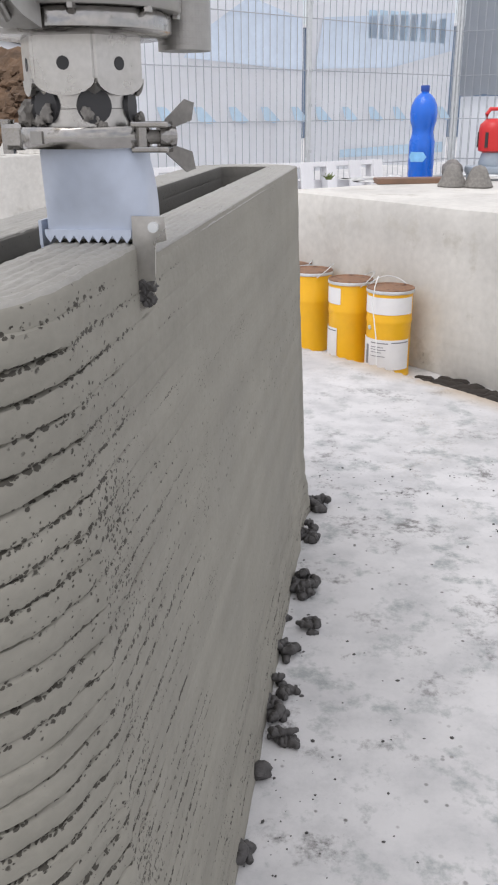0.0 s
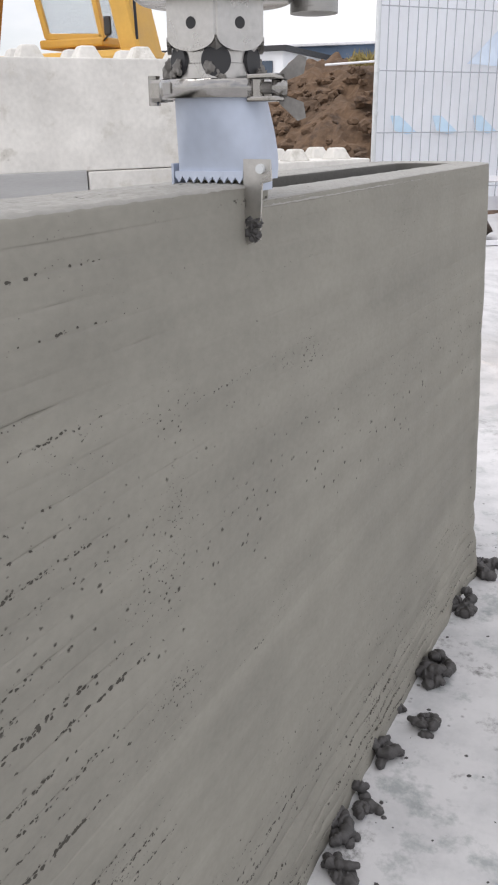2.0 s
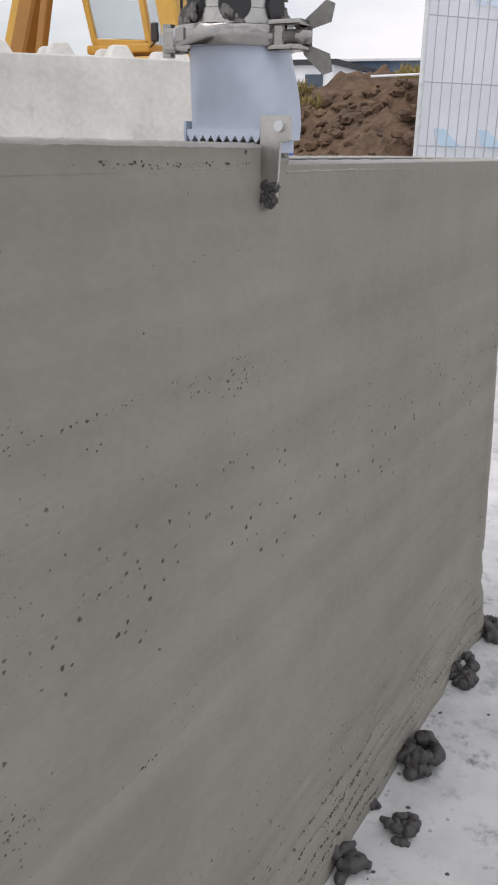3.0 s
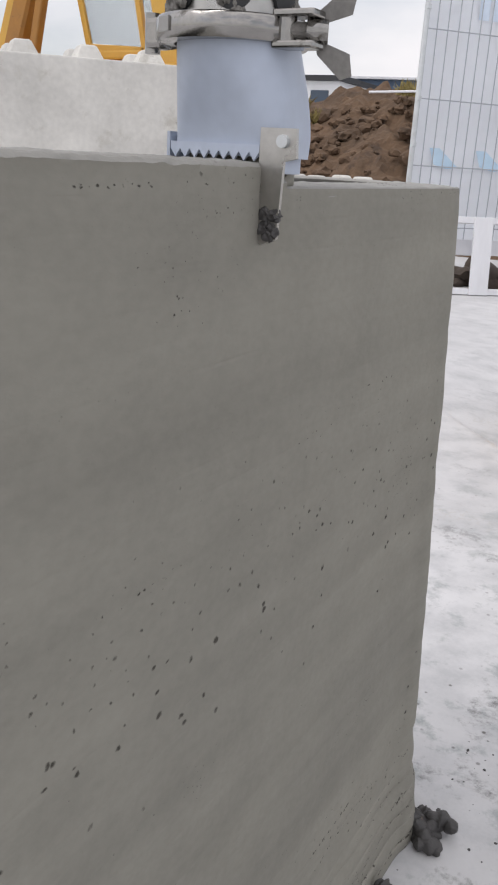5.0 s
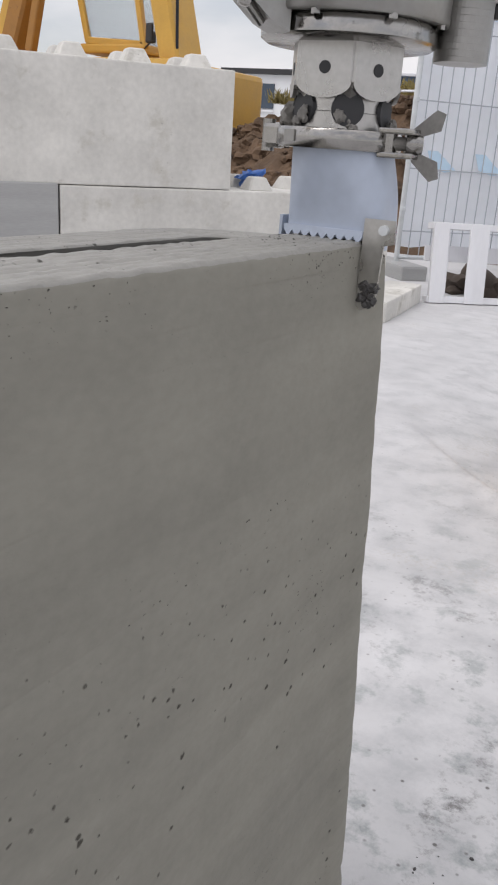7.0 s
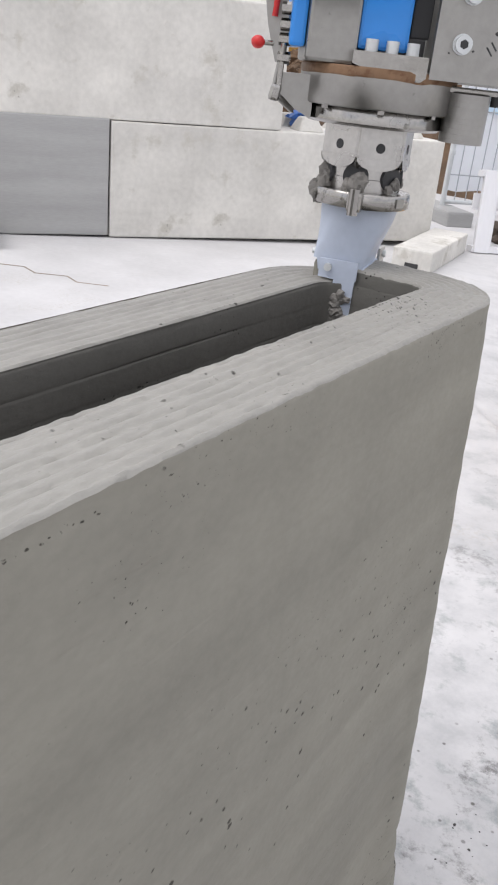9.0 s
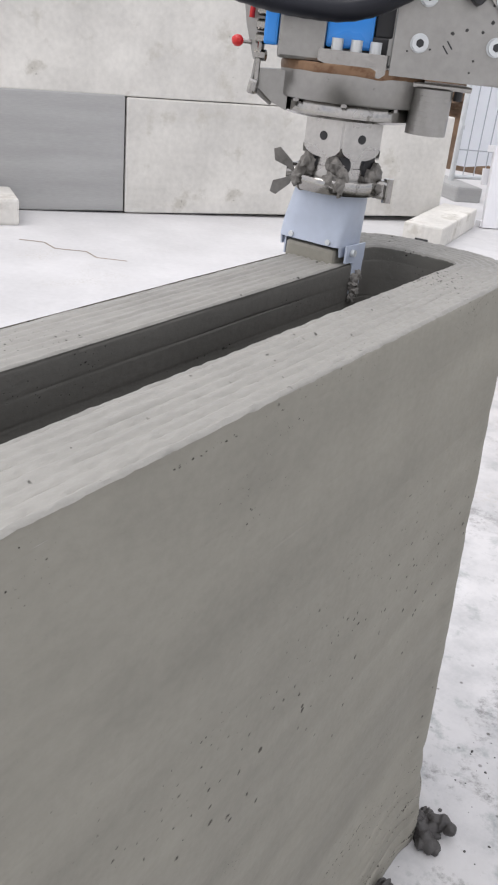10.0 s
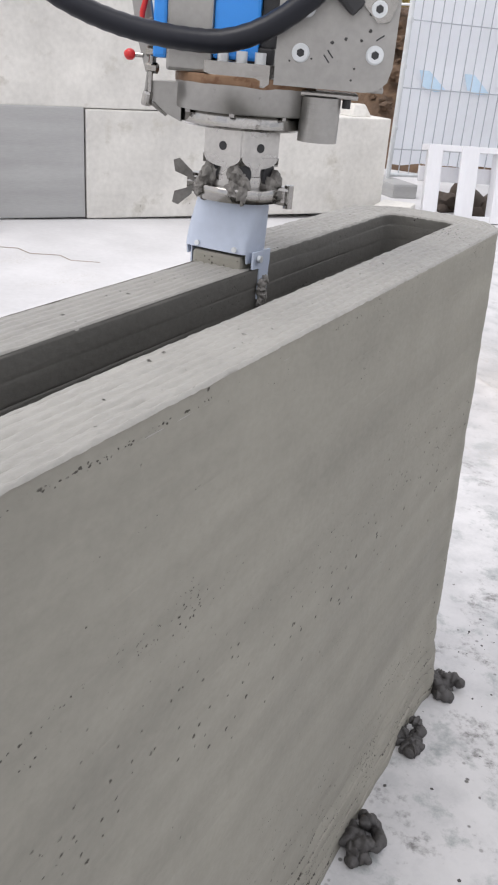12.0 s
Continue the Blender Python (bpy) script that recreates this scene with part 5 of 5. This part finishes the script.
for k in range(6):
    a = radians(30 + 60 * k)
    rr = 0.042 * math.cos(radians(30))
    c = Vector((rr * math.cos(a), rr * math.sin(a), 0.1075))
    d = Vector((math.cos(a), math.sin(a), 0))
    part("hole", cyl(c - d * 0.004, c + d * 0.0004, 0.0042, n=16), M_DARK, octo, "dark drilled hole")
    # rounded tongue of each facet
    bm = bmesh.new()
    out = [(0.0205 * math.cos(radians(t)), 0.0205 * math.sin(radians(t)) * 0.5) for t in range(180, 361, 15)]
    part("facet_tongue", prism([(x, 0.0985 + z) for x, z in out], 0.003, bm, pose(0, 0, 0, 0, 0, math.degrees(a) + 90) @ Matrix.Translation((0, -rr + 0.0008, 0))), M_STEEL_B, octo)
    for a2 in (a + radians(30),):
        d2 = Vector((math.cos(a2), math.sin(a2), 0))
        c2 = d2 * 0.0315 + Vector((0, 0, 0.082))
        part("port", cyl(c2 - d2 * 0.006, c2 + d2 * 0.0022, 0.0118, 0.0112, n=20), M_DARK, nozzle, "dark side port")
        full = d2.y > 0.1 or d2.x < -0.8
        for q in range(6 if full else 3):
            s2 = (0.0092 if full else 0.0050) - 0.0008 * q
            c3 = d2 * (0.0315 + (0.0026 if full else 0.0016) * q) + Vector((0.005 * math.sin(q * 2.3 + k), 0.005 * math.cos(q * 1.7 + k), (0.081 if full else 0.077) - 0.0042 * q))
            part("mortar_lump", lump(bmesh.new(), c3, s2, k * 5 + q, 3, 0.6, (0.8, 0.95, 1.1), 40 * q), M_MUD, nozzle, "mortar squeezed from a port", True)

clamp = part("clamp_ring", lathe([(0.0345, 0.0555), (0.0438, 0.0558), (0.0452, 0.0575), (0.0452, 0.0675), (0.0438, 0.0692), (0.0345, 0.0695)], 56, close=False), M_STEEL, nozzle, "polished steel clamp ring", True)
part("hinge", box((-0.046, -0.006, 0.067), (0.014, 0.012, 0.016), bev=0.003), M_STEEL, clamp)
part("hinge_pin", cyl((-0.051, -0.006, 0.057), (-0.051, -0.006, 0.077), 0.0045, n=14), M_STEEL, clamp)
part("lug", box((0.047, -0.012, 0.0735), (0.024, 0.014, 0.0035), bev=0.001), M_STEEL, clamp)
part("lug", box((0.047, -0.012, 0.0595), (0.024, 0.014, 0.0035), bev=0.001), M_STEEL, clamp)
part("lug_end", cyl((0.040, -0.012, 0.058), (0.040, -0.012, 0.075), 0.0055, n=14), M_STEEL, clamp)
part("bolt", cyl((0.040, -0.013, 0.0665), (0.060, -0.003, 0.0665), 0.004, n=14), M_MUD, clamp, "mortar caked clamp bolt")
part("bar_print", box((-0.019, -0.0385, 0.067), (0.010, 0.001, 0.007), (0, 0, -25)), M_STEEL_D, clamp)
wing = part("wing_nut", cyl((0.050, -0.008, 0.0665), (0.060, -0.003, 0.0665), 0.007, 0.0055, n=18), M_STEEL, clamp, "steel wing nut")
for s in (1, -1):
    o = [(0.004, -0.004), (0.012, 0.001), (0.024, 0.005), (0.026, 0.015), (0.020, 0.017), (0.007, 0.006)]
    part("wing", prism([(x, 0.0665 + s * (z + 0.004)) for x, z in o], 0.0028, m=pose(0.047, -0.004, 0, 0, 0, 28)), M_STEEL_DARK, wing)

for ob in clamp.children_recursive:
    ob.data.transform(Matrix.Translation((0, 0, 0.0630)) @ Matrix.Diagonal((1.06, 1.06, 1.12, 1)) @ Matrix.Translation((0, 0, -0.067)))


# flattened outlet
def outlet():
    bm = bmesh.new()
    n = 48
    rings = []
    for j in range(9):
        t = j / 8
        e = t * t * (3 - 2 * t)
        z = 0.0655 - 0.0635 * t
        ring = []
        for k in range(n):
            a = 2 * math.pi * k / n
            ca, sa = math.cos(a), math.sin(a)
            cx, cyy = 0.0365 * ca, 0.0355 * sa
            p = 0.22
            rx = 0.0332 * math.copysign(abs(ca) ** p, ca)
            ry = 0.0210 * math.copysign(abs(sa) ** p, sa) + 0.004
            if sa > 0:
                ry += 0.006 * t
            flare = (0.004 * math.sin(math.pi * t) + 0.006 * t * t) * max(ca, 0)
            ring.append(bm.verts.new((cx * (1 - e) + rx * e + flare, cyy * (1 - e) + ry * e, z if not (sa > 0.2) else z + 0.010 * t)))
        rings.append(ring)
    for a, b in zip(rings, rings[1:]):
        for k in range(n):
            bm.faces.new((a[k], b[k], b[(k + 1) % n], a[(k + 1) % n]))
    bmesh.ops.recalc_face_normals(bm, faces=bm.faces[:])
    bmesh.ops.solidify(bm, geom=bm.faces[:], thickness=0.0018)
    return bm


spout = part("outlet", outlet(), M_BLADE, nozzle, "flared blue-grey outlet", True)
teeth = []
nt = 9
for k in range(nt):
    x0 = -0.033 + 0.0625 * k / nt
    teeth += [(x0, 0.0045), (x0 + 0.03125 / nt, -0.0005)]
part("toothed_edge", prism([(-0.033, 0.0085)] + teeth + [(0.0295, 0.0045), (0.0295, 0.0085)], 0.002, m=Matrix.Translation((0, -0.0185, 0))), M_BLADE, spout, "saw-toothed raking edge")
outer = part("side_plate", prism([(0.000, 0.018), (0.023, 0.018), (0.024, 0.002), (0.016, 0.000), (0.014, -0.043), (0.004, -0.047), (0.000, -0.043)], 0.0026, m=Matrix.Translation((0.0305, -0.0195, 0))), M_STEEL_B, nozzle,
             "steel side guide with caked mortar")
part("screw", cyl((0.046, -0.0205, 0.011), (0.046, -0.0237, 0.011), 0.0036, n=16), M_ZINC, outer)
part("guide", box((0.0332, 0.004, 0.005), (0.002, 0.040, 0.024), bev=0.0006), M_BLADE, nozzle)
inner = part("side_plate", prism([(-0.015, 0.014), (0.021, 0.014), (0.021, -0.003), (0.006, -0.004), (0.006, -0.036), (-0.002, -0.042), (-0.013, -0.040), (-0.014, -0.003), (-0.015, -0.003)], 0.0022,
                                 m=pose(-0.0380, 0, 0, 0, 0, 90)), M_BLADE, nozzle, "blue-grey side guide with caked mortar")
part("screw", cyl((-0.0400, 0.012, 0.007), (-0.0437, 0.012, 0.007), 0.0036, n=16), M_ZINC, inner)
for k in range(14):
    bm = lump(bmesh.new(), (0.0335 + 0.010 * rng.random(), -0.0205 + 0.002 * rng.random(), -0.045 + 0.018 * rng.random() ** 1.6), 0.0022 + 0.0026 * rng.random(), k, 3, 0.6, (1, 0.6, 0.9))
    part("caked_mortar", bm, M_CLUMP, outer, "dark mortar caked on the tip", True)
    bm = lump(bmesh.new(), (-0.0400 - 0.002 * rng.random(), -0.010 + 0.014 * rng.random(), -0.042 + 0.026 * rng.random()), 0.0036 + 0.0024 * rng.random(), k + 20, 3, 0.5, (0.7, 1, 0.9))
    part("caked_mortar", bm, M_MUD, inner, "mortar caked on the tip", True)
for x in (-0.022, 0.022):
    part("screw", cyl((x, 0.030, 0.016), (x, 0.033, 0.016), 0.0028, n=12), M_ZINC, spout)
part("emerging_mortar", box((0, 0.011, -0.0035), (0.0575, 0.037, 0.026), bev=0.004), M_PRINT, nozzle, "grey mortar leaving the outlet")

# the outlet sits a little off the turning axis, towards the outside
for ob in [spout, outer, inner] + [o for q in (spout, outer, inner) for o in q.children] + [o for o in nozzle.children if o.name.startswith(("guide", "emerging"))]:
    ob.data.transform(Matrix.Translation((0.004, 0, -0.0065)))

HEAD_ROWS = [(0, -0.036, 0.768, 0), (1, -0.036, 0.938, 0), (2, -0.036, 1.088, 0), (2.5, -0.036, 1.166, 0), (4.5, -0.036, 1.499, 0), (5.5, -0.036, 1.668, 0), (6.0, -0.036, 1.753, 0), (6.5, -0.036, 1.838, 0),
             (7.0, -0.034, 1.908, 3), (7.5, -0.038, 1.947, 32), (8.0, -0.065, 1.968, 74), (8.5, -0.107, 1.970, 90), (9.0, -0.149, 1.964, 104), (9.5, -0.178, 1.935, 167), (10.0, -0.1845, 1.888, 177),
             (10.5, -0.1845, 1.805, 180), (11.0, -0.1845, 1.722, 180), (11.5, -0.1845, 1.640, 180), (12.0, -0.1845, 1.553, 180)]


def motions():
    """The head glides round the loop, the nozzle turns with it, and the fresh layer comes up behind it."""
    def level(t):
        return TOP + LAYER + (0.007 if t < 6.6 else 0.007 - 0.0085 * min((t - 6.5) / 2, 1) - 0.0025 * max(0, (t - 8.5) / 3.5))
    def swing(t):
        """How far the whole head is still turned back against its last pose."""
        return float(np.interp(t, [0, 6.5, 8.5, 9.5, 11.0, 12.0], [40, 34, 18, 6, 3, 0]))
    walk(head, [(t, pose(x, y, level(t), 0, 0, swing(t))) for t, x, y, r in HEAD_ROWS])
    walk(nozzle, [(t, pose(0, 0, 0, 0, 0, r - swing(t))) for t, x, y, r in HEAD_ROWS])
    walk(hose, [(t, pose(0, 0, dz)) for t, dz in ((0, 0.03), (8.5, 0.034), (9.0, 0.03), (9.5, 0.021), (10.0, 0.015), (11.0, 0.008), (12.0, 0.0))])
    reach, s_prev = [], 0.0
    for k in range(361):
        t = 12.0 * k / 360
        i = max(j for j in range(len(HEAD_ROWS)) if HEAD_ROWS[j][0] <= t + 1e-9)
        j = min(i + 1, len(HEAD_ROWS) - 1)
        f = 0 if j == i else (t - HEAD_ROWS[i][0]) / (HEAD_ROWS[j][0] - HEAD_ROWS[i][0])
        x = HEAD_ROWS[i][1] + f * (HEAD_ROWS[j][1] - HEAD_ROWS[i][1])
        y = HEAD_ROWS[i][2] + f * (HEAD_ROWS[j][2] - HEAD_ROWS[i][2])
        near = min((n for n in range(len(CENTRE)) if LEN[n] >= s_prev - 0.02 and LEN[n] < s_prev + 0.12 or k == 0 and CENTRE[n].x > -0.05),
                   key=lambda n: (CENTRE[n].x - x) ** 2 + (CENTRE[n].y - y) ** 2)
        s_prev = max(s_prev, LEN[near])
        reach.append((t, s_prev))
    low, up = wall_shift @ Matrix.Translation((0, 0, -LAYER - 0.002)), wall_shift
    for s, ob in PIECES:
        hit = [t for t, r in reach if r >= s]
        t = hit[0] if hit else 99
        if t > 11.95:
            walk(ob, [(0, low), (12, low)])
        elif t < 0.1:
            walk(ob, [(0, up), (12, up)])
        elif t > 11.8:
            walk(ob, [(0, low), (t - 0.05, low), (12, up)])
        else:
            walk(ob, [(0, low), (t - 0.07, low), (t + 0.05, up), (12, up)])


motions()
